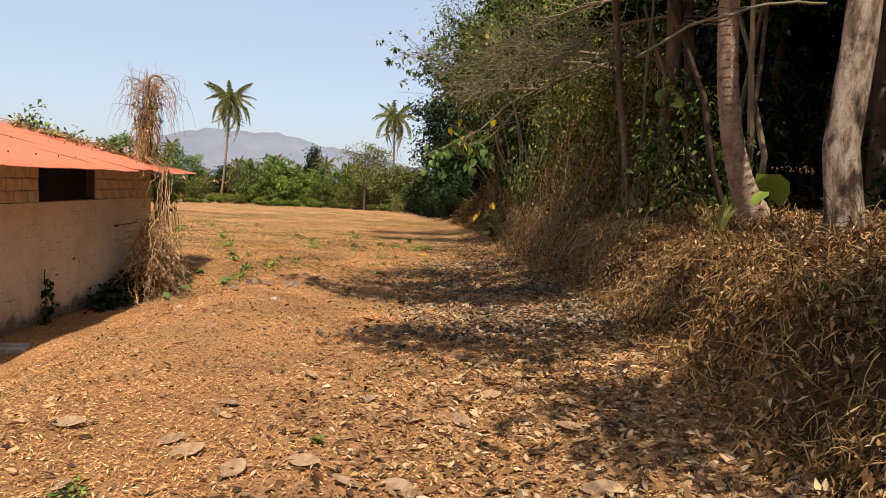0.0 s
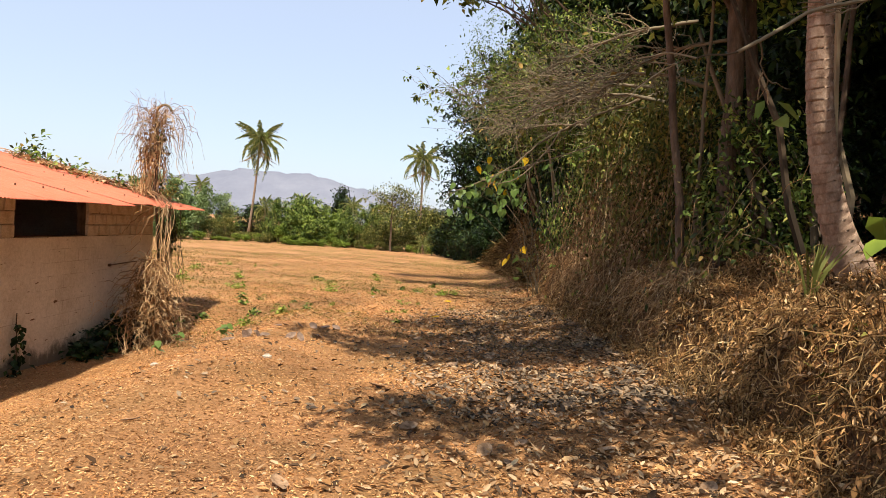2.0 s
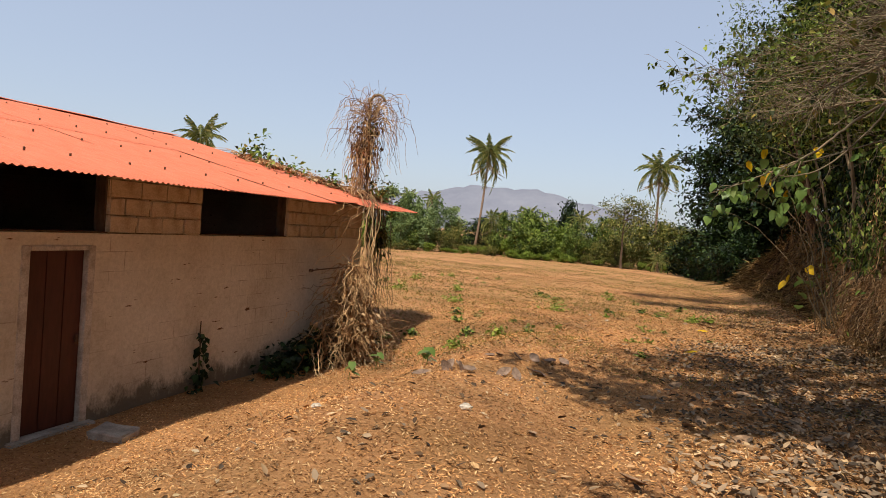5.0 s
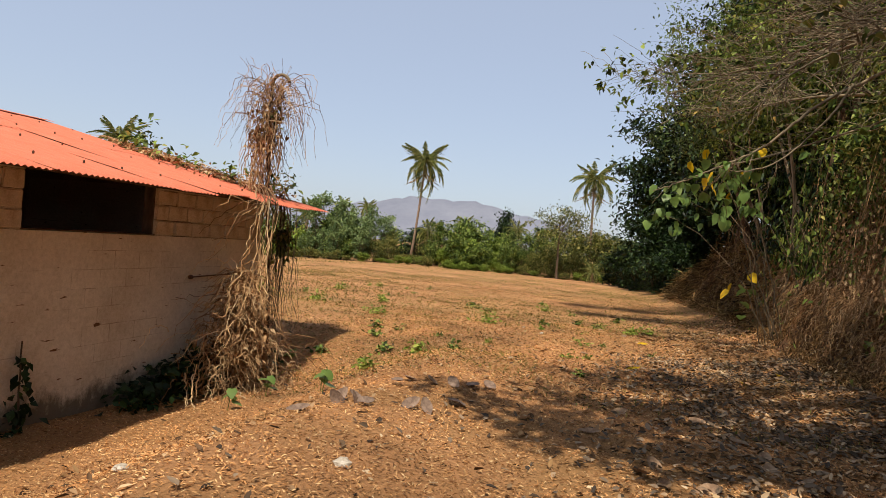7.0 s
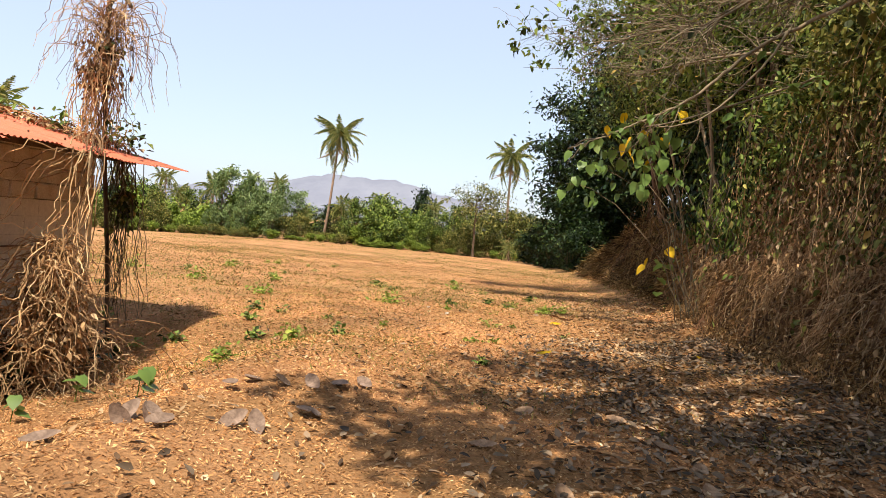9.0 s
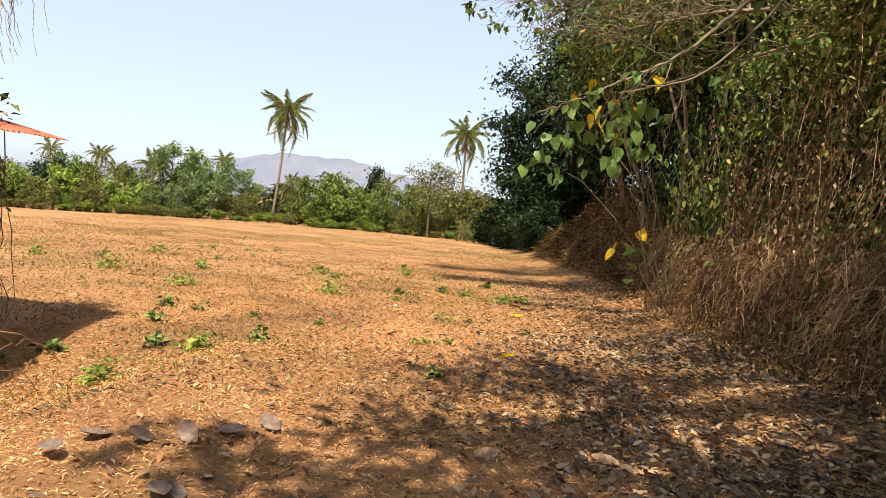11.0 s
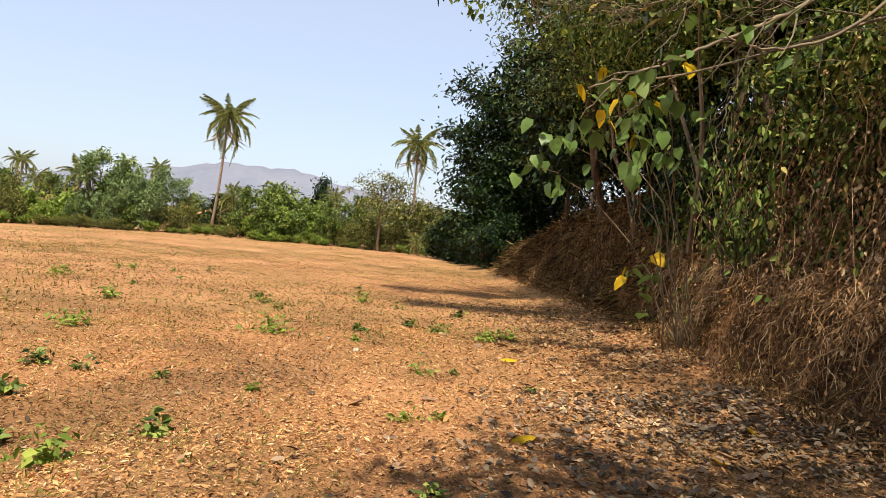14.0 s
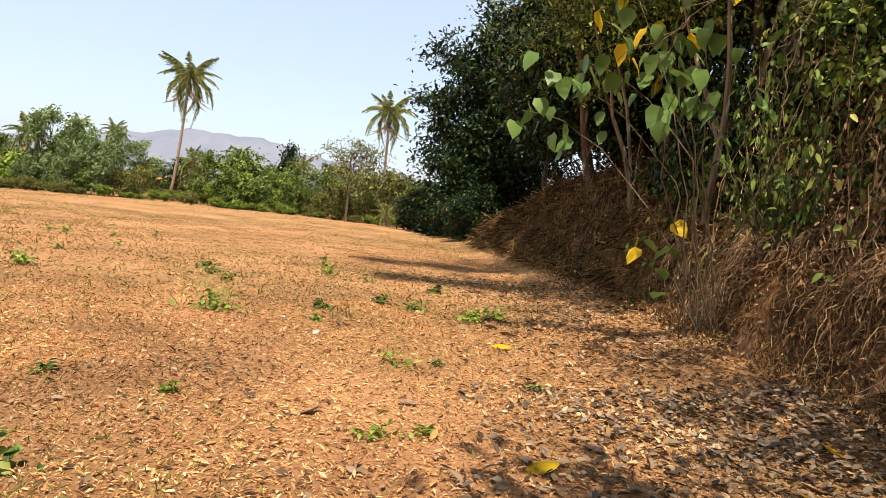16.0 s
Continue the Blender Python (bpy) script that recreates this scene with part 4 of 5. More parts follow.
# crowns leaning over the path, whose shade falls on it
LEANING = (((4.6, 0.4), (3.6, 0.4, 7.4), (1.7, -0.1, 8.2), (1.3, 0.9, 0.6), 24), ((4.8, 2.4), (3.8, 2.6, 7.0), (0.6, 3.2, 7.9), (2.2, 1.3, 0.7), 20), ((8.6, 8.2), (6.0, 8.0, 8.4), (-0.2, 7.2, 9.4), (2.2, 1.2, 0.5), 12), ((5.4, 12.9), (4.4, 12.4, 8.0), (0.6, 11.6, 9.4), (2.5, 2.4, 0.7), 16), ((5.5, 24.6), (4.4, 24.0, 9.0), (0.2, 22.8, 9.8), (2.6, 0.8, 0.6), 26), ((5.8, 26.2), (4.4, 26.0, 11.0), (-0.6, 25.4, 12.2), (3.0, 0.7, 0.6), 26))
for (x_, y_), top_, mid_, rad_, n_k in LEANING:
    tree("leaning_tree", "brown-barked tree whose crown leans over the path", (x_, y_, gz1(x_, y_)), top_, 0.13, 0.07, (mid_, rad_), M_MIDLEAF, 0.27, n_k, 56, 0.33, limbs=6, hollow=0.15, group="leaning trees")

# bare grey boughs arching over the path


def bough(label, start, end, r, arch, sub=44, reach=1.7, leafy=12, mat=None):
    ob = thing("bare_branch", label, "branch", "bare boughs", at=start)
    s, e = np.zeros(3), np.asarray(end, float) - np.asarray(start, float)
    main = bent(s, e, r, 0.012, arch, 12, 0.06)
    part("bough", mesh_from("bough", *tubes([main], 7), M_BOUGH, True), ob)
    ln, tips = [], []
    for k in range(sub):
        i = rng.integers(3, 13)
        d = e / np.linalg.norm(e) * rng.uniform(0.3, 1.0) + rng.normal(0, 0.5, 3) * (1, 1, 0.7)
        q = main[i, :3] + d * reach * rng.uniform(0.4, 1.0)
        a = bent(main[i, :3], q, max(0.006, main[i, 3] * 0.45), 0.004, rng.uniform(-0.15, 0.2), 8, 0.22)
        ln.append(a)
        for _ in range(4):
            j = rng.integers(2, 8)
            q2 = a[j, :3] + (d + rng.normal(0, 0.6, 3)) * reach * rng.uniform(0.15, 0.45)
            ln.append(bent(a[j, :3], q2, 0.006, 0.003, 0.05, 6, 0.22))
            tips.append(q2)
    part("twigwork", mesh_from("twigwork", *tubes(ln, 4), M_BOUGH), ob)
    tips = np.array(tips)
    pts = np.repeat(tips[rng.choice(len(tips), leafy)], 3, 0) + rng.normal(0, 0.06, (leafy * 3, 3))
    part("foliage", leaf_mesh("foliage", pts, 0.17, mat or M_OLIVE, fine=True, ratio=0.6, droop=0.5), ob, "few dusty green leaves")
    return ob


bough("long bare grey bough arching over the path", (4.6, 15.5, 4.6), (1.4, 16.8, 4.1), 0.05, 0.12, 44, 1.3)
bough("bare twiggy bough over the path", (4.6, 17.0, 5.3), (1.4, 19.0, 4.5), 0.045, 0.1, 48, 1.4)
bough("bare twiggy bough over the path", (4.4, 19.0, 4.6), (1.5, 20.8, 4.6), 0.04, 0.05, 44, 1.2)
bough("bare bough among the creepers", (4.6, 13.5, 4.5), (2.4, 15.6, 4.8), 0.04, 0.1, 44, 1.5)
bough("tangled bare bough over the path", (4.8, 15.0, 6.2), (1.8, 17.4, 5.4), 0.045, 0.08, 48, 1.3)
bough("tangled bare bough by the trunks", (4.8, 12.6, 5.2), (2.6, 14.2, 4.4), 0.035, 0.1, 40, 1.5)
bough("drooping bare bough by the broad-leaved sapling", (4.6, 18.2, 4.6), (1.3, 19.6, 3.3), 0.022, -0.05, 14, 1.1, 14, M_BIGLEAF)
bough("twiggy bough with young green leaves against the sky", (4.5, 22.0, 6.0), (0.4, 23.5, 5.6), 0.045, 0.08, 34, 1.6, 90, M_MIDLEAF)
bough("twiggy bough with young green leaves against the sky", (4.5, 24.5, 7.6), (0.2, 26.0, 6.9), 0.05, 0.05, 36, 1.8, 140, M_MIDLEAF)
bough("thin twig with two big leaves near the palm", (3.6, 6.3, 3.6), (1.6, 5.6, 2.85), 0.014, 0.06, 4, 0.7, 1, M_BIGLEAF)


# smooth forked bough dipping over the path
fork_at = np.array((4.4, 15.8, 4.9))
fork = thing("bare_branch", "smooth grey forked bough dipping over the path", "branch", "bare boughs", at=fork_at)


def swept(points, r0, r1):
    """A tube through a few points, rounded between them."""
    p = np.asarray(points, float) - fork_at
    t, u = np.arange(len(p)), np.linspace(0, len(p) - 1, 8 * len(p))
    q = np.stack([np.interp(u, t, p[:, k]) for k in range(3)], 1)
    for _ in range(12):
        q[1:-1] = (q[:-2] + 2 * q[1:-1] + q[2:]) / 4
    q[1:-1] += rng.normal(0, 0.006, (len(q) - 2, 3))
    return np.concatenate([q, np.linspace(r0, r1, len(q))[:, None]], 1)


limb_a = swept(((4.4, 15.8, 4.9), (3.0, 16.2, 4.35), (2.0, 16.4, 3.8), (1.4, 16.4, 3.15), (0.85, 16.4, 2.85), (0.35, 16.5, 2.6), (-0.15, 16.6, 2.4)), 0.032, 0.006)
limb_b = swept(((2.4, 16.3, 4.05), (2.1, 16.2, 3.5), (1.5, 16.3, 2.85), (1.0, 16.4, 2.72), (0.65, 16.4, 2.85)), 0.018, 0.006)
for limb_ in (limb_a, limb_b):
    part("limb", mesh_from("limb", *tubes([limb_], 7), M_BOUGH, True), fork)
ln = [bent(limb_a[i, :3], limb_a[i, :3] + (rng.normal(-0.35, 0.25), rng.normal(0.1, 0.3), rng.normal(-0.1, 0.3)), 0.008, 0.003, 0.1, 7, 0.2) for i in rng.integers(16, 54, 14)]
part("twigwork", mesh_from("twigwork", *tubes(ln, 4), M_BOUGH), fork)
part("foliage", leaf_mesh("foliage", limb_a[rng.integers(30, 54, 16), :3] + rng.normal(0, 0.05, (16, 3)), 0.15, M_BIGLEAF, fine=True, ratio=0.6, droop=0.7), fork, "few pale green leaves")

# upright leafy shoots, lit, in front of the dark recess
shoots = thing("shrub", "tall shrub with long drooping bright green leaves", "shrub", "bank thicket", at=(3.6, 21.6, gz1(3.6, 21.6)))
ln, pts = [], []
for k in range(30):
    a = bent((rng.normal(0, 0.25), rng.normal(0, 0.3), -0.1), (rng.normal(-0.35, 0.4), rng.normal(-0.2, 0.5), rng.uniform(1.2, 2.9) - 0.3), 0.012, 0.004, 0.0, 9, 0.06)
    ln.append(a)
    pts.append(a[rng.integers(3, 10, 20), :3] + rng.normal(0, 0.08, (20, 3)))
part("stemwork", mesh_from("stemwork", *tubes(ln, 4), M_TWIG), shoots)
part("foliage", leaf_mesh("foliage", np.concatenate(pts), 0.14, M_MIDLEAF, fine=True, ratio=0.36, droop=0.95), shoots)

# creepers hanging like a curtain on the bank trees
def creeper(label, x, y0, y1, ztop, n, mat_leaf, leafy):
    cy = (y0 + y1) / 2
    ob = thing("creeper", label, "creeper", "hanging creepers", at=(x, cy, gz1(x, cy)))
    b = np.array(ob.location)
    ln, pts = [], []
    for k in range(n):
        yy = rng.uniform(y0, y1)
        xx = x + rng.normal(0, 0.35)
        zt = ztop * rng.uniform(0.6, 1.1)
        zb = gz1(xx, yy) + rng.uniform(0, 0.5)
        a = bent(np.array((xx + 0.4, yy + rng.normal(0, 0.5), zt)) - b, np.array((xx + rng.normal(-0.15, 0.2), yy + rng.normal(0, 0.3), zb)) - b, 0.005, 0.004, 0.0, 9, 0.22)
        ln.append(a)
        m = int(leafy * 0.75 * rng.uniform(0.2, 1.7))
        if m:
            idx = rng.integers(0, 10, m)
            pts.append(a[idx, :3] + rng.normal(0, 0.09, (m, 3)))
    part("strandwork", mesh_from("strandwork", *tubes(ln, 3), M_DEADVINE), ob, "dry brown strands")
    part("foliage", leaf_mesh("foliage", np.concatenate(pts), 0.07 if mat_leaf in (M_DEADVINE, M_BANK) else 0.115, mat_leaf, fine=True, ratio=0.5, droop=0.9), ob)


creeper("green and brown creepers curtaining the bank", 4.25, 13.2, 16.5, 4.4, 60, M_OLIVE, 26)
creeper("green creepers in sun-lightened leaf colour curtaining the bank", 4.25, 16.5, 20.0, 4.6, 75, M_YOLIVE, 34)
creeper("withered brown creepers hanging on the mound", 3.50, 26.5, 34.0, 3.0, 60, M_BANK, 30)
creeper("dry brown creepers over the shrubs", 4.15, 18.5, 23.4, 3.8, 80, M_DEADVINE, 50)
creeper("green leafy creepers above the bank", 4.45, 19.5, 23.4, 5.0, 60, M_MIDLEAF, 34)
creeper("long drooping green creepers in the recess", 4.15, 23.2, 26.0, 4.2, 60, M_MIDLEAF, 44)
creeper("dry brown creepers over dark trunks", 3.85, 10.2, 13.2, 3.0, 22, M_OLIVE, 16)
creeper("tangled brown creepers draped from the shrubs to the bank", 3.75, 14.4, 19.8, 3.5, 105, M_DEADVINE, 36)


# sapling with broad leaves, some turned yellow
def broad_leaf(length, mat, name):
    """A heart-shaped blade folded on its midrib, hanging from the origin along +x."""
    v, f = [(0, 0, 0)], []
    for sgn in (1, -1):
        v += [(length * 0.02, sgn * length * 0.28, 0.02), (length * 0.3, sgn * length * 0.43, 0.0), (length * 0.65, sgn * length * 0.3, -0.04 * length)]
    v += [(length * 0.33, 0, 0.06 * length), (length, 0, -0.22 * length)]
    for s in (1, 4):
        q = [(0, s, s + 1, 7), (7, s + 1, s + 2), (7, s + 2, 8)]
        f += [t if s == 1 else t[::-1] for t in q]
    return mesh_from(name, v, f, mat, True)


BROAD = [broad_leaf(0.26, M_BIGLEAF, "leaf"), broad_leaf(0.19, M_BIGLEAF, "leaf")]
BROAD_Y = broad_leaf(0.27, M_YELLOW, "leaf")
sap_base = np.array((3.05, 22.3, gz1(3.05, 22.3)))
sap = thing("sapling", "leaning sapling with broad pale leaves, some yellow", "sapling", at=sap_base)
STEM_TIPS = ((0.95, 21.5, 3.5), (1.3, 21.4, 3.75), (1.95, 21.0, 3.85), (1.6, 21.3, 3.4), (0.35, 21.9, 2.8), (0.95, 22.0, 3.1), (1.4, 20.1, 2.6), (1.8, 20.9, 3.0), (0.15, 22.0, 2.4))
for tip in STEM_TIPS:
    mid = np.array((2.5, 21.9, 1.75)) + rng.normal(0, 0.3, 3) - sap_base
    a = bent((rng.normal(0, 0.08), rng.normal(0, 0.08), -0.1), mid, 0.012, 0.009, 0.04, 7, 0.12)
    b2 = bent(mid, np.array(tip) - sap_base, 0.009, 0.004, 0.12, 7, 0.08)
    part("stem", mesh_from("stem", *tubes([np.concatenate([a, b2[1:]])], 6), M_TWIG, True), sap)
    for k in range(11):
        q = b2[rng.integers(4, 8), :3] + rng.normal(0, 0.17, 3)
        yel = tip[2] > 3.45 and rng.random() < 0.3
        lf = part("leaf", BROAD_Y if yel else BROAD[k % 2], sap, "yellow leaf" if yel else "")
        lf.matrix_basis = pose(*q, rng.normal(0, 30), 64 + rng.normal(0, 20), rng.uniform(0, 360))
for k in range(8):
    lf = part("leaf", BROAD_Y if k < 3 else BROAD[0], sap, "yellow leaf" if k < 3 else "")
    lf.matrix_basis = pose(*(np.array((2.35, 22.3, 0.8)) + rng.normal(0, 0.2, 3) - sap_base), rng.normal(0, 25), 40 + rng.normal(0, 20), rng.uniform(0, 360))

# big drooping leaf beside the coconut trunk
taro = thing("taro_plant", "broad drooping green leaf on a stalk by the palm", "plant", at=(4.05, 7.6, gz1(4.05, 7.6)))
part("stalk", mesh_from("stalk", *tubes([bent((0, 0, -0.05), (-0.2, -0.1, 0.62), 0.012, 0.008, 0.05, 6, 0.05)], 6), M_MIDLEAF), taro)
big_me = broad_leaf(0.5, M_BRIGHT, "leaf")
for k, (r_, s_) in enumerate(((30, 1.0), (200, 0.5))):
    lf = part("leaf", big_me, taro)
    lf.matrix_basis = pose(-0.2, -0.1, 0.62 - 0.2 * k, 0, 35, r_) @ Matrix.Scale(s_, 4)

# fallen log behind the palm
lz = gz1(5.1, 7.3)
part("log", mesh_from("log", *tubes([bent((0, 0, 0.12), (0.9, -0.7, 0.1), 0.07, 0.05, 0.05, 7, 0.1)], 9), M_DARKBARK, True), thing("fallen_log", "rotting brown log lying on the bank", "log", at=(4.7, 7.6, gz1(4.7, 7.6))))

# yucca-like grey blades at the foot of the palm
blades = thing("spiky_plant", "tuft of long grey-green spiky blades on the bank", "plant", at=(3.7, 8.3, gz1(3.7, 8.3)))
for k in range(13):
    a_ = rng.uniform(0, 6.28)
    o_ = rng.uniform(0.1, 0.45)
    part("blade", mesh_from("blade", *tubes([np.array([(0, 0, -0.03, 0.014), (math.cos(a_) * o_ * 0.4, math.sin(a_) * o_ * 0.4, 0.35, 0.016), (math.cos(a_) * o_, math.sin(a_) * o_, 0.62, 0.003)])], 3), M_OLIVE), blades)

# ---- dead vine on its post at the shed corner ----
vx, vy = -6.3, 16.15
vz = gz1(vx, vy)
post = thing("vine_post", "post smothered in tangled dry brown vines", "post", at=(vx, vy, vz))
part("post", mesh_from("post", *tubes([bent((0, 0.1, -0.2), (-0.3, 0.0, 3.5 - vz), 0.03, 0.03, 0, 8, 0.03)], 8), M_DARKBARK, True), post, "dark weathered post")
hook = [(-0.3 + 0.16 * (1 - math.cos(a)), 0.0, 3.5 - vz + 0.3 + 0.16 * math.sin(a), 0.028) for a in np.linspace(0, math.pi * 0.95, 9)]
part("hook", mesh_from("hook", *tubes([[(-0.3, 0, 3.45 - vz, 0.032), *hook]], 8), M_TWIG, True), post, "grey pipe bent over at the top")
ln = []
for k in range(150):
    # strands arching out from the top and falling
    a_, o_ = rng.uniform(0, 6.28), abs(rng.normal(0.42, 0.2))
    zt = 3.75 - vz - abs(rng.normal(0, 0.42))
    top_ = np.array((-0.3 + rng.normal(0, 0.1), rng.normal(0, 0.1), zt))
    out_ = top_ + np.array((math.cos(a_) * o_ + 0.06, math.sin(a_) * o_, rng.uniform(-0.05, 0.3)))
    fall = rng.uniform(0.15, 1.0) * (1.2 if o_ < 0.35 else 0.85)
    end_ = out_ + np.array((math.cos(a_) * rng.uniform(0, 0.3), math.sin(a_) * rng.uniform(0, 0.3), -fall))
    end_[2] = max(end_[2], 2.05 - vz)
    q1, q2 = bent(top_, out_, 0.006, 0.005, 0.22, 6, 0.3), bent(out_, end_, 0.005, 0.0025, 0.03, 9, 0.3)
    ln.append(np.concatenate([q1, q2[1:]]))
for k in range(22):
    # bare ends standing up
    top_ = np.array((-0.3 + rng.normal(0, 0.16), rng.normal(0, 0.14), 3.55 - vz))
    ln.append(bent(top_, top_ + (rng.normal(0, 0.22), rng.normal(0, 0.2), rng.uniform(0.25, 0.75)), 0.006, 0.0025, 0.05, 7, 0.25))
part("strand_fountain", mesh_from("strand_fountain", *tubes(ln, 3), M_DEADVINE), post, "fountain of thin dry strands")
ln = []
for k in range(190):
    zt = rng.uniform(2.2, 3.55) - vz
    s_ = np.array((-0.32 + rng.normal(0, 0.12), rng.normal(0, 0.12), zt))
    ln.append(bent(s_, s_ + (rng.normal(0, 0.12), rng.normal(0, 0.12), -rng.uniform(0.3, 0.9)), 0.008, 0.004, 0.0, 8, 0.35))
part("core_tangle", mesh_from("core_tangle", *tubes(ln, 3), M_DEADVINE), post, "matted brown core of the vine")
core_p, _ = clumps((-0.36, 0.0, 2.95 - vz), (0.2, 0.2, 0.55), 40, 12, 0.09, 0.1)
part("dry_foliage", leaf_mesh("dry_foliage", core_p, 0.09, M_DEADVINE, ratio=0.5, droop=0.8), post)
part("green_foliage", leaf_mesh("green_foliage", np.concatenate([rng.normal(0, 0.08, (50, 3)) + (-0.22, 0.0, 3.22 - vz), rng.normal(0, 0.12, (60, 3)) + (0.1, -0.05, 2.15 - vz)]), 0.09, M_OLIVE, ratio=0.6), post)
# rope of stems over the eave, widening to a heap on the ground
low_x, low_y = -5.7, 14.25
low_z = gz1(low_x, low_y)
lo = np.array((low_x - vx, low_y - vy, low_z - vz))
eave_ = np.array((EAVE_X + 0.05 - vx, 14.75 - vy, EAVE_Z + 0.05 - vz))
ln = []
for k in range(17):
    s_ = eave_ + rng.normal(0, 0.07, 3) * (0.6, 1.5, 0.4)
    e_ = lo + (rng.normal(0, 0.14), rng.normal(0, 0.2), rng.uniform(0.7, 1.4))
    ln.append(bent(s_, e_, rng.uniform(0.006, 0.013), 0.006, 0.0, 10, 0.22))
for k in range(9):
    # from the post across the sheet to the eave
    s_ = np.array((-0.25 + rng.normal(0, 0.1), -0.2 + rng.normal(0, 0.15), 2.0 - vz))
    ln.append(bent(s_, eave_ + rng.normal(0, 0.08, 3) * (0.5, 2, 0.2), 0.01, 0.008, 0.03, 8, 0.1))
for k in range(9):
    s_ = eave_ + (0, rng.normal(-0.1, 0.2), -0.05)
    ln.append(bent(s_, s_ + (rng.normal(-0.2, 0.2), -rng.uniform(0.4, 1.3), -rng.uniform(0.3, 0.9)), 0.008, 0.003, 0.08, 9, 0.3))
for k in range(900):
    h_ = rng.random() ** 1.15
    wide_ = 0.1 + 0.44 * (1 - h_) ** 0.8
    s_ = lo + (rng.normal(0, wide_ * 0.62), rng.normal(0, wide_ * 0.9), 0.05 + h_ * 1.65)
    e_ = s_ + np.array((rng.normal(0.02, 0.26), rng.normal(-0.05, 0.28), -rng.uniform(0.02, 0.6)))
    e_[2] = max(e_[2], lo[2] + 0.015)
    ln.append(bent(s_, e_, rng.uniform(0.004, 0.01), 0.003, rng.uniform(-0.25, 0.35), 10, 0.4))
part("lower_tangle", mesh_from("lower_tangle", *tubes(ln, 4), M_DEADVINE), post, "dense heap of thick dry vines")
tp, _ = clumps(lo + (0, 0, 0.65), (0.3, 0.42, 0.6), 60, 24, 0.13, 0.1)
part("dry_foliage", leaf_mesh("dry_foliage", tp, 0.1, M_DEADVINE, ratio=0.5, droop=0.8), post)
# dark creeper hanging behind the corner
ln = [bent((0.0 + rng.normal(0, 0.1), 0.15 + rng.normal(0, 0.1), 1.7 - vz), (0.1 + rng.normal(0, 0.14), 0.1 + rng.normal(0, 0.12), rng.uniform(0.0, 0.9)), 0.008, 0.004, 0.0, 9, 0.2) for k in range(34)]
part("hanging_tangle", mesh_from("hanging_tangle", *tubes(ln, 4), M_TWIG), post, "thin dark hanging stems")
hp, _ = clumps((0.05, 0.15, 1.1 - vz), (0.14, 0.14, 0.55), 24, 12, 0.07, 0.1)
part("green_foliage", leaf_mesh("green_foliage", hp, 0.09, M_OLIVE, ratio=0.6, droop=0.8), post)
# vines creeping on the roof edge
rv = thing("roof_creeper", "dry creeper with a few green leaves on the roof edge", "creeper")
ln, pts, gpts = [], [], []
for k in range(80):
    d_ = rng.uniform(0.4, 4.3)
    y_ = ROOF_Y1 - 0.25 - abs(rng.normal(0, 0.35)) * (1.2 - d_ / 6)
    p0 = np.array((EAVE_X - d_, y_, EAVE_Z + d_ * math.tan(PITCH) + 0.04))
    p1 = p0 + np.array((-rng.uniform(0.3, 0.9), rng.normal(0, 0.15), 0))
    p1[2] = EAVE_Z + (EAVE_X - p1[0]) * math.tan(PITCH) + 0.05
    ln.append(bent(p0, p1, 0.006, 0.004, 0.12, 6, 0.15))
    pts.append(p0 + rng.normal(0, 0.09, (14, 3)) * (1, 1, 0.4) + (0, 0, 0.05))
    if rng.random() < 0.35:
        gpts.append(p0 + rng.normal(0, 0.1, (8, 3)) + (0, 0, 0.13))
part("strandwork", mesh_from("strandwork", *tubes(ln, 4), M_DEADVINE), rv)
part("dry_foliage", leaf_mesh("dry_foliage", np.concatenate(pts), 0.09, M_DEADVINE, ratio=0.55), rv)
part("green_foliage", leaf_mesh("green_foliage", np.concatenate(gpts + [np.array((-9.6, 16.6, 2.85)) + rng.normal(0, 0.16, (70, 3))]), 0.13, M_MIDLEAF, ratio=0.6), rv)

# plants at the wall foot
wp = thing("wall_creeper", "dark leafy creeper climbing the wall foot", "creeper", at=(WALL_X + 0.04, 11.35, WALL_FOOT))
t_ = rng.random(70)
part("foliage", leaf_mesh("foliage", np.stack([rng.normal(0.05, 0.04, 70), rng.normal(0, 0.1, 70) * (1.35 - t_), t_ ** 1.4 * 0.85 + 0.02], 1), 0.1, M_SHADELEAF, ratio=0.8, droop=0.9), wp)
part("stem", mesh_from("stem", *tubes([bent((0.02, 0, -0.05), (0.0, 0.02, 0.95), 0.012, 0.008, 0, 6, 0.03)], 5), M_DARKBARK), wp)
for y_, n_k, h_ in ((13.0, 120, 0.22), (13.6, 200, 0.32), (14.3, 240, 0.38), (15.0, 160, 0.32)):
    ob = thing("ground_plant", "low dark green leafy plant along the shed wall", "plant", "wall foot plants", at=(WALL_X + 0.3, y_, gz1(WALL_X + 0.3, y_)))
    n_k *= 2
    q = np.clip(np.abs(rng.normal(0, 1, (n_k, 3))), 0, 1.5) * (1, 1, h_ * 0.85)
    q[:, 0] = rng.normal(0, 0.16, n_k)
    q[:, 1] = rng.normal(0, 0.3, n_k)
    part("foliage", leaf_mesh("foliage", q, 0.12, M_SHADELEAF, ratio=0.75), ob)
    part("stemwork", mesh_from("stemwork", *tubes([bent((rng.normal(0, 0.05), rng.normal(0, 0.15), -0.03), q[i], 0.005, 0.003, 0.05, 4) for i in range(12)], 3), M_TWIG), ob)

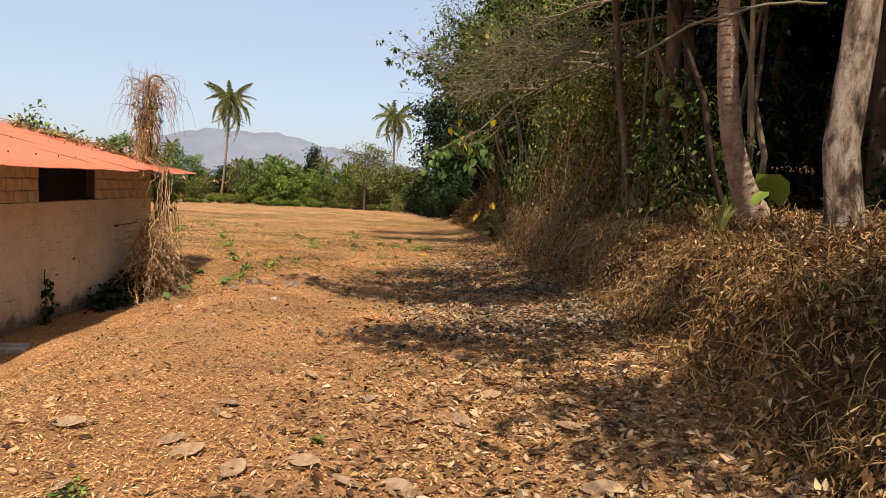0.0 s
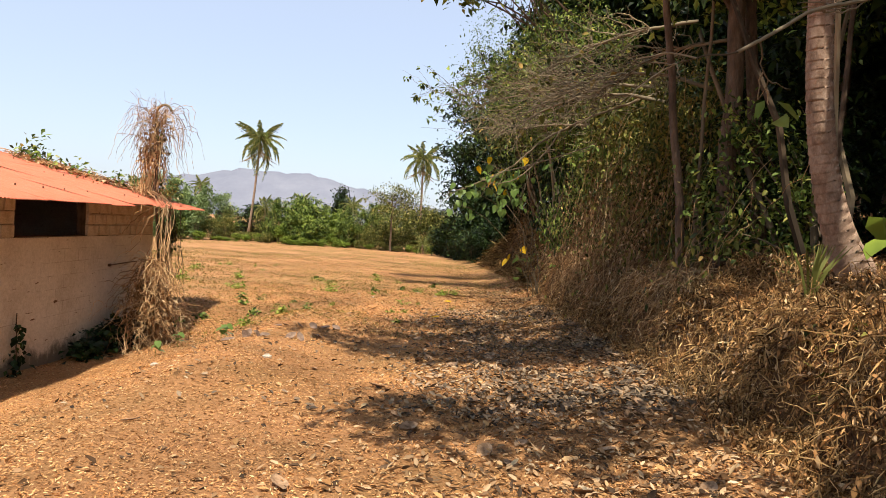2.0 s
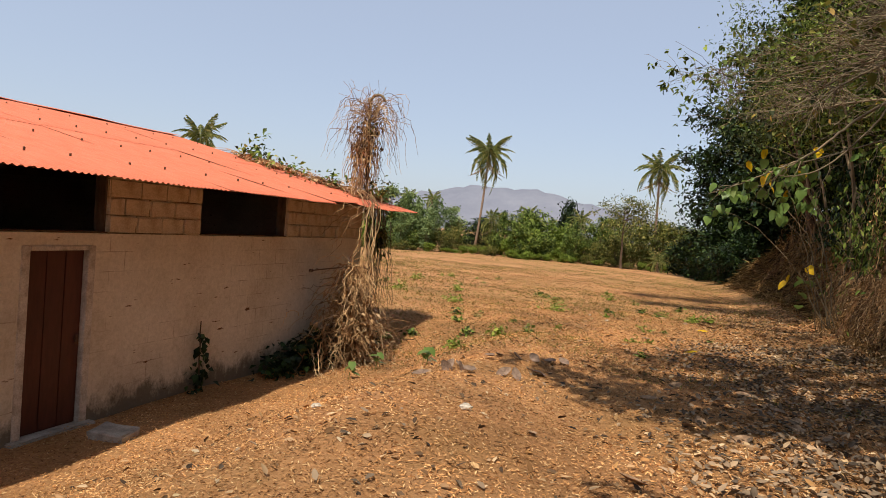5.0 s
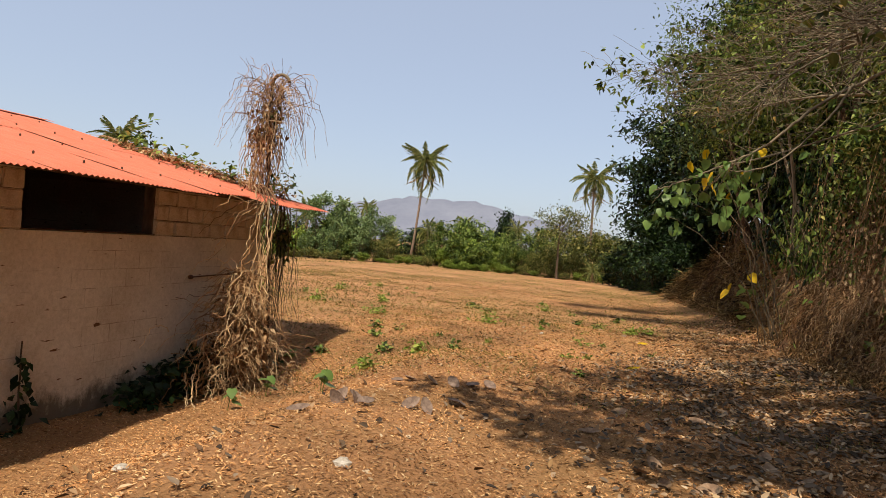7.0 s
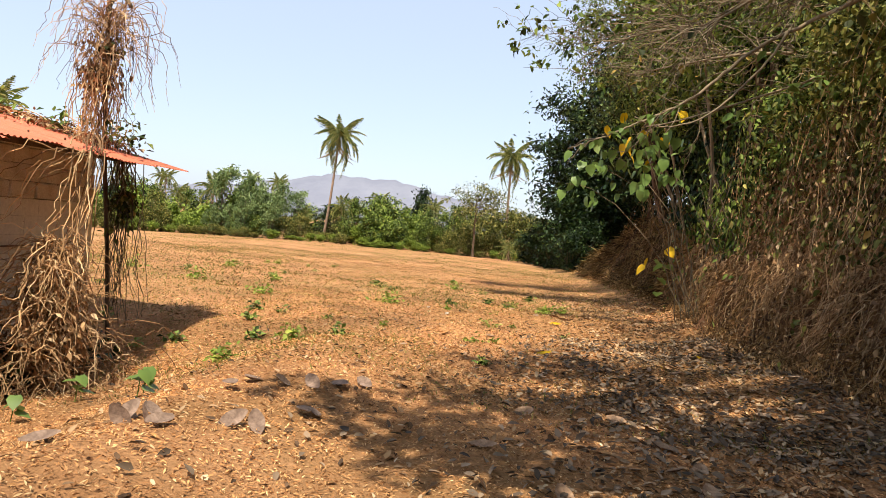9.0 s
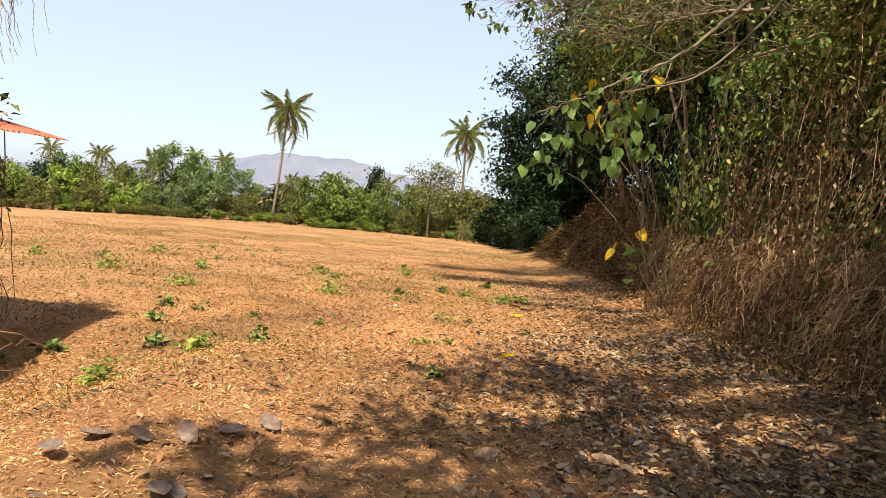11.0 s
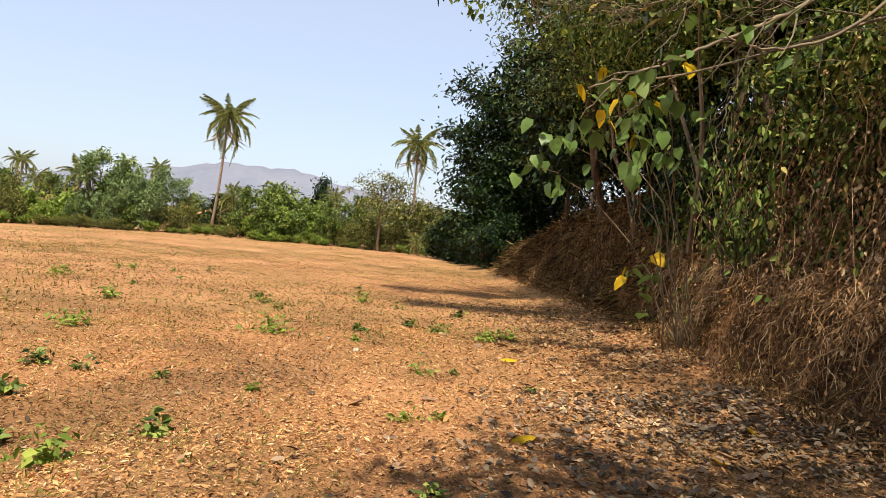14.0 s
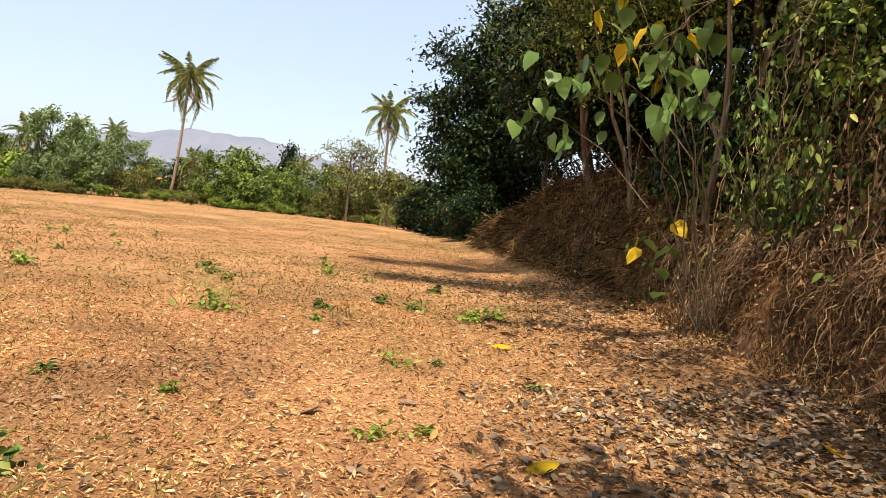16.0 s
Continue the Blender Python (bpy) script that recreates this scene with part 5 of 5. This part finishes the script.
# pale slab by the door
sl = box(-0.2, -0.15, -0.06, 0.2, 0.15, 0.07, 0.02)
for v in sl.verts:
    v.co += Vector(rng.normal(0, 0.01, 3))
slab = tagged(new("stone_slab", bm_mesh("stone_slab", sl, M_CONCRETE)), "pale flat slab lying by the shed door", "slab")
slab.matrix_world = pose(-5.85, 9.5, gz1(-5.85, 9.5) + 0.02, 2, 3, 12)


# ---- field weeds ----
def weed(x, y, s, mat, n=40, leaf=0.1, label="small bright green weed in the dry field"):
    ob = thing("weed", label, "weed", "field weeds", at=(x, y, gz1(x, y)))
    q = np.stack([rng.normal(0, s * 0.5, n), rng.normal(0, s * 0.5, n), np.abs(rng.normal(0, s * 0.45, n)) + 0.02], 1)
    part("foliage", leaf_mesh("foliage", q, leaf, mat, ratio=0.55, droop=0.0), ob)
    part("stemwork", mesh_from("stemwork", *tubes([bent((0, 0, -0.02), q[i], 0.004, 0.002, 0.05, 4) for i in range(min(n, 10))], 3), mat), ob)


for x_, y_, s_ in ((-3.58, 22.4, 0.3), (-3.65, 16.3, 0.22), (-3.2, 17.0, 0.15), (0.0, 23.3, 0.2), (0.4, 23.7, 0.2), (-0.9, 23.8, 0.12), (-1.4, 24.2, 0.13), (-2.2, 23.0, 0.1), (-5.4, 19.2, 0.15), (-5.0, 18.0, 0.12), (-6.3, 21.5, 0.25), (-7.2, 24.5, 0.22), (-8.5, 22.8, 0.3), (-4.8, 26.4, 0.15), (-2.6, 27.5, 0.18), (-9.8, 27.5, 0.25), (-0.3, 26.5, 0.12), (-0.7, 20.5, 0.08), (-4.1, 15.2, 0.18), (-4.4, 16.9, 0.14), (-5.5, 16.6, 0.1), (-1.75, 3.2, 0.07), (-0.7, 4.0, 0.03), (-11, 24, 0.25), (0.3, 20.0, 0.07)):
    weed(x_, y_, s_, M_BRIGHT if s_ > 0.16 else M_MIDLEAF, int(12 + s_ * 250), 0.1 if s_ > 0.08 else 0.055)
for k in range(26):
    x_, y_ = rng.uniform(-11, -0.5), rng.uniform(16, 34)
    weed(x_, y_, rng.uniform(0.06, 0.16), M_BRIGHT if k % 2 else M_MIDLEAF, 26, 0.08)
for x_, y_ in ((-4.9, 13.7), (-5.0, 13.0), (-4.0, 13.4), (-3.75, 12.9)):
    ob = thing("seedling", "young plant with round pale green leaves", "plant", "round-leaved seedlings", at=(x_, y_, gz1(x_, y_)))
    part("stem", mesh_from("stem", *tubes([bent((0, 0, -0.03), (0.03, 0, 0.28), 0.006, 0.004, 0.03, 5)], 5), M_MIDLEAF), ob)
    for k in range(4):
        lf = part("leaf", BROAD[1], ob)
        lf.matrix_basis = pose(0.03, 0, 0.12 + 0.05 * k, 0, 15 + rng.normal(0, 15), k * 100 + rng.uniform(0, 40)) @ Matrix.Scale(0.8, 4)

# ---- litter ----
def scatter(n, x0, x1, y0, y1, keep=None):
    x, y = rng.uniform(x0, x1, n), y0 + (y1 - y0) * rng.random(n) ** 1.25
    ok = (x > WALL_X + 0.02) | (y > WALL_Y1 + 0.05)
    if keep is not None:
        ok &= keep(x, y)
    x, y = x[ok], y[ok]
    return np.stack([x, y, ground_z(x, y) + rng.uniform(0.004, 0.022, len(x))], 1)


def shaded_side(x, y):
    """More leaves lie towards the bank."""
    f = profile(y, FOOT_X)
    return rng.random(len(x)) < 0.06 + 0.94 * smooth(x - f, -4.2, -0.8)


tagged(new("chaff", leaf_mesh("chaff", scatter(330000, -6.4, 4.5, 0.5, 24), 0.034, M_CHAFF, ratio=0.27, lying=True)), "carpet of small dry straw-coloured chaff", "leaf litter", kind="stuff")
tagged(new("chaff_far", leaf_mesh("chaff_far", scatter(34000, -20, 4, 15, 42), 0.065, M_CHAFF, ratio=0.3, lying=True)), "dry stubble across the field", "leaf litter", kind="stuff")
tagged(new("stubble", leaf_mesh("stubble", scatter(80000, -20, 4, 14, 48), 0.06, M_LITTER, ratio=0.3, lying=True)), "brown stubble across the dry field", "leaf litter", kind="stuff")
tagged(new("leaf_litter", leaf_mesh("leaf_litter", scatter(110000, -5, 6.5, 0.5, 30, shaded_side), 0.068, M_GREYLEAF, ratio=0.42, lying=True, fine=True)), "thick brown leaf litter beside the bank", "leaf litter", kind="stuff")
tagged(new("brown_litter", leaf_mesh("brown_litter", scatter(26000, -5.5, 6.5, 0.5, 30, shaded_side), 0.08, M_LITTER, ratio=0.45, lying=True, fine=True)), "curled tan dry leaves on the ground", "leaf litter", kind="stuff")
rot_xy = np.column_stack([np.zeros(15000), 7.6 + 12.5 * rng.random(15000)])
rot_xy[:, 0] = profile(rot_xy[:, 1], FOOT_X) + 0.25 - np.abs(rng.normal(0, 1.9, 15000))
rot_xy = rot_xy[np.sin(rot_xy[:, 0] * 1.9 + 1.0) + np.sin(rot_xy[:, 1] * 1.3 + rot_xy[:, 0]) + rng.normal(0, 0.6, 15000) > -0.7]
rot_pts = np.array([(x_, y_, gz1(x_, y_) + 0.03) for x_, y_ in rot_xy])
tagged(new("rotted_litter", leaf_mesh("rotted_litter", rot_pts, 0.085, M_ROTLEAF, ratio=0.46, lying=True, fine=True)), "large grey-brown curled rotting leaves beside the bank", "leaf litter", kind="stuff")
tagged(new("grove_litter", leaf_mesh("grove_litter", scatter(30000, 3, 16, 0, 36), 0.13, M_LITTER, ratio=0.45, lying=True)), "dry leaves on the grove floor", "leaf litter", kind="stuff")
fg = scatter(85000, -18, 3, 13.5, 60, lambda x, y: rng.random(len(x)) < 0.25 + 0.75 * (np.sin(x * 0.5 + y * 0.23) * np.sin(y * 0.37 + 1) > 0.1))
tagged(new("field_grass", leaf_mesh("field_grass", fg, 0.06, M_GREENSTRAW, ratio=0.18, droop=-0.6)), "thin green-yellow grass in the dry field", "grass", kind="stuff")


fg2 = scatter(26000, -30, 3, 22, 68, lambda x, y: np.sin(x * 0.31 + y * 0.17) + np.sin(y * 0.29 - x * 0.12) + rng.normal(0, 0.5, len(x)) > -0.1)
tagged(new("far_grass", leaf_mesh("far_grass", fg2, 0.1, M_GREENSTRAW, ratio=0.22, droop=-0.6)), "thin yellow-green grass across the far field", "grass", kind="stuff")


def bank_points(n, y0, y1, a, b):
    y = rng.uniform(y0, y1, n)
    x = profile(y, FOOT_X) + rng.uniform(a, b, n)
    return np.stack([x, y, ground_z(x, y)], 1)


bl_ = bank_points(80000, 0.5, 30, -0.25, 1.15)
tagged(new("bank_blades", leaf_mesh("bank_blades", bl_ + rng.uniform(0.0, 0.12, (80000, 1)) * (-0.5, 0, 1), 0.14, M_STRAW, ratio=0.07, droop=0.75)), "long withered grass hanging down the bank", "grass", kind="stuff")
ml_ = bank_points(26000, 24.5, 54, -0.2, 3.4)
tagged(new("mound_blades", leaf_mesh("mound_blades", ml_ + rng.uniform(0.0, 0.15, (26000, 1)) * (-0.5, 0, 1), 0.5, M_BANK, ratio=0.05, droop=0.6)), "long brown grass draped over the mound", "grass", kind="stuff")
bp = bank_points(5200, 0.5, 46, -0.35, 1.7)
ln = []
for p in bp:
    h = rng.uniform(0.12, 0.42)
    e = p + np.array((rng.normal(-0.16, 0.13), rng.normal(0, 0.16), rng.normal(0.02, 0.16)))
    ln.append(np.concatenate([bent(p + (0.0, 0, 0.0), p + (e - p) * 0.5 + (-0.03, 0, h * 0.55), 0.005, 0.004, 0.2, 3, 0.2), bent(p + (e - p) * 0.5 + (-0.03, 0, h * 0.55), e, 0.004, 0.002, 0.1, 3, 0.2)[1:]]))
tagged(new("bank_grass", mesh_from("bank_grass", *tubes(ln, 3), M_STRAW)), "tangled dry grass and roots on the bank", "grass", kind="stuff")
ln = []
for p in bank_points(2600, 11, 26, 0.15, 1.1):
    q = p + (-0.12, 0, 0.1 + rng.uniform(0, 0.25))
    ln.append(bent(q, q + (rng.normal(-0.22, 0.12), rng.normal(0, 0.28), -rng.uniform(0.15, 0.75)), rng.uniform(0.004, 0.009), 0.003, rng.uniform(-0.1, 0.3), 8, 0.4))
tagged(new("bank_vines", mesh_from("bank_vines", *tubes(ln, 3), M_DEADVINE)), "wiry dry vines draped over the bank", "vine", kind="stuff")
tagged(new("bank_leaves", leaf_mesh("bank_leaves", bank_points(60000, 0.5, 48, -0.4, 2.2) + rng.uniform(0, 0.14, (60000, 1)) * (-0.6, 0, 1), 0.07, M_LITTER, ratio=0.36, droop=0.7)), "withered brown leaves matted on the bank", "leaf litter", kind="stuff")
gb_ = bank_points(5000, 1.0, 12, 0.3, 1.8)
tagged(new("bank_green", leaf_mesh("bank_green", gb_[np.sin(gb_[:, 1] * 2.1) + np.sin(gb_[:, 0] * 3) > 0.6] + (0, 0, 0.06), 0.1, M_OLIVE, ratio=0.4, droop=0.2)), "sparse green herbs on the bank top", "grass", kind="stuff")


# single big dry leaves
def curled(length, mat, name="dry_leaf"):
    v, f = [], []
    for i in range(6):
        t = i / 5
        w = length * 0.3 * math.sin(math.pi * (0.06 + 0.9 * t)) ** 0.8
        z = length * 0.35 * (t - 0.5) ** 2
        v += [(length * (t - 0.5), -w, z + w * 0.25), (length * (t - 0.5), 0, z), (length * (t - 0.5), w * 0.9, z + w * 0.55)]
    for i in range(5):
        a = i * 3
        f += [(a, a + 3, a + 4, a + 1), (a + 1, a + 4, a + 5, a + 2)]
    return mesh_from(name, v, f, mat, True)


M_BIGDRY = plain_rough("big_dry_leaf", [(0.3, (0.16, 0.09, 0.05)), (0.55, (0.3, 0.19, 0.11)), (0.8, (0.44, 0.31, 0.2))], 9.0, 0.75)
DRY = [curled(l, M_BIGDRY) for l in (0.13, 0.17, 0.21)]
for k in range(190):
    y_ = 2.2 + 24 * rng.random() ** 1.3
    f_x = float(profile(y_, FOOT_X))
    x_ = f_x - abs(rng.normal(0, 2.2)) - 0.1
    if x_ < -5.4:
        continue
    ob = tagged(new("dry_leaf", DRY[k % 3]), "large curled dry brown leaf on the ground", "leaf", "fallen leaves")
    ob.matrix_world = pose(x_, y_, gz1(x_, y_) + 0.012, rng.normal(0, 14), rng.normal(0, 10), rng.uniform(0, 360))
ROT = curled(0.2, plain_rough("rotten_leaf", [(0.3, (0.12, 0.078, 0.055)), (0.6, (0.25, 0.17, 0.12)), (0.8, (0.4, 0.29, 0.21))], 9.0, 0.8))
for k in range(16):
    x_, y_ = -3.1 + 1.2 * rng.random(), 0.0
    y_ = 11.4 + (x_ + 3.1) * 1.4 + rng.normal(0, 0.5)
    ob = tagged(new("rotten_leaf", ROT), "large grey-brown rotting leaf among dry litter", "leaf", "rotting leaves")
    ob.matrix_world = pose(x_, y_, gz1(x_, y_) + 0.02 + 0.03 * rng.random(), rng.normal(0, 25), rng.normal(0, 20), rng.uniform(0, 360))
YDRY = curled(0.24, M_YELLOW)
for x_, y_ in ((-0.14, 17.8), (1.6, 17.6), (2.3, 18.4), (0.2, 21.6)):
    ob = tagged(new("yellow_leaf", YDRY), "fallen bright yellow leaf on the litter", "leaf", "fallen leaves")
    ob.matrix_world = pose(x_, y_, gz1(x_, y_) + 0.015, rng.normal(0, 8), rng.normal(0, 8), rng.uniform(0, 360))
for x_, y_, s_ in ((-2.2, 9.8, 0.075), (-2.1, 21.5, 0.07), (-3.4, 9.3, 0.06), (-2.62, 22.2, 0.05), (-3.0, 11.6, 0.07)):
    sb = bmesh.new()
    bmesh.ops.create_icosphere(sb, subdivisions=2, radius=1.0)
    for v in sb.verts:
        v.co *= s_ * (0.8 + 0.35 * noise.noise(v.co * 1.7 + Vector((x_, y_, 0))))
        v.co.z *= 0.55
    ob = tagged(new("stone", bm_mesh("stone", sb, M_STONE)), "pale rounded stone lying in the dry field", "stone", "field stones")
    ob.location = (x_, y_, gz1(x_, y_) + s_ * 0.2)
PALE = curled(0.2, plain_rough("pale_dry_leaf", [(0.3, (0.24, 0.14, 0.075)), (0.6, (0.38, 0.24, 0.135)), (0.8, (0.5, 0.34, 0.21))], 9.0, 0.75))
for x_, y_, a_ in ((-2.3, 4.25, 10), (-1.09, 3.57, 70), (-0.73, 3.7, -20), (-1.41, 3.8, 40), (-1.0, 5.6, 120), (0.5, 5.2, 15)):
    ob = tagged(new("pale_leaf", PALE), "broad pale tan dry leaf on chaff", "leaf", "fallen leaves")
    ob.matrix_world = pose(x_, y_, gz1(x_, y_) + 0.018, 6, -5, a_)
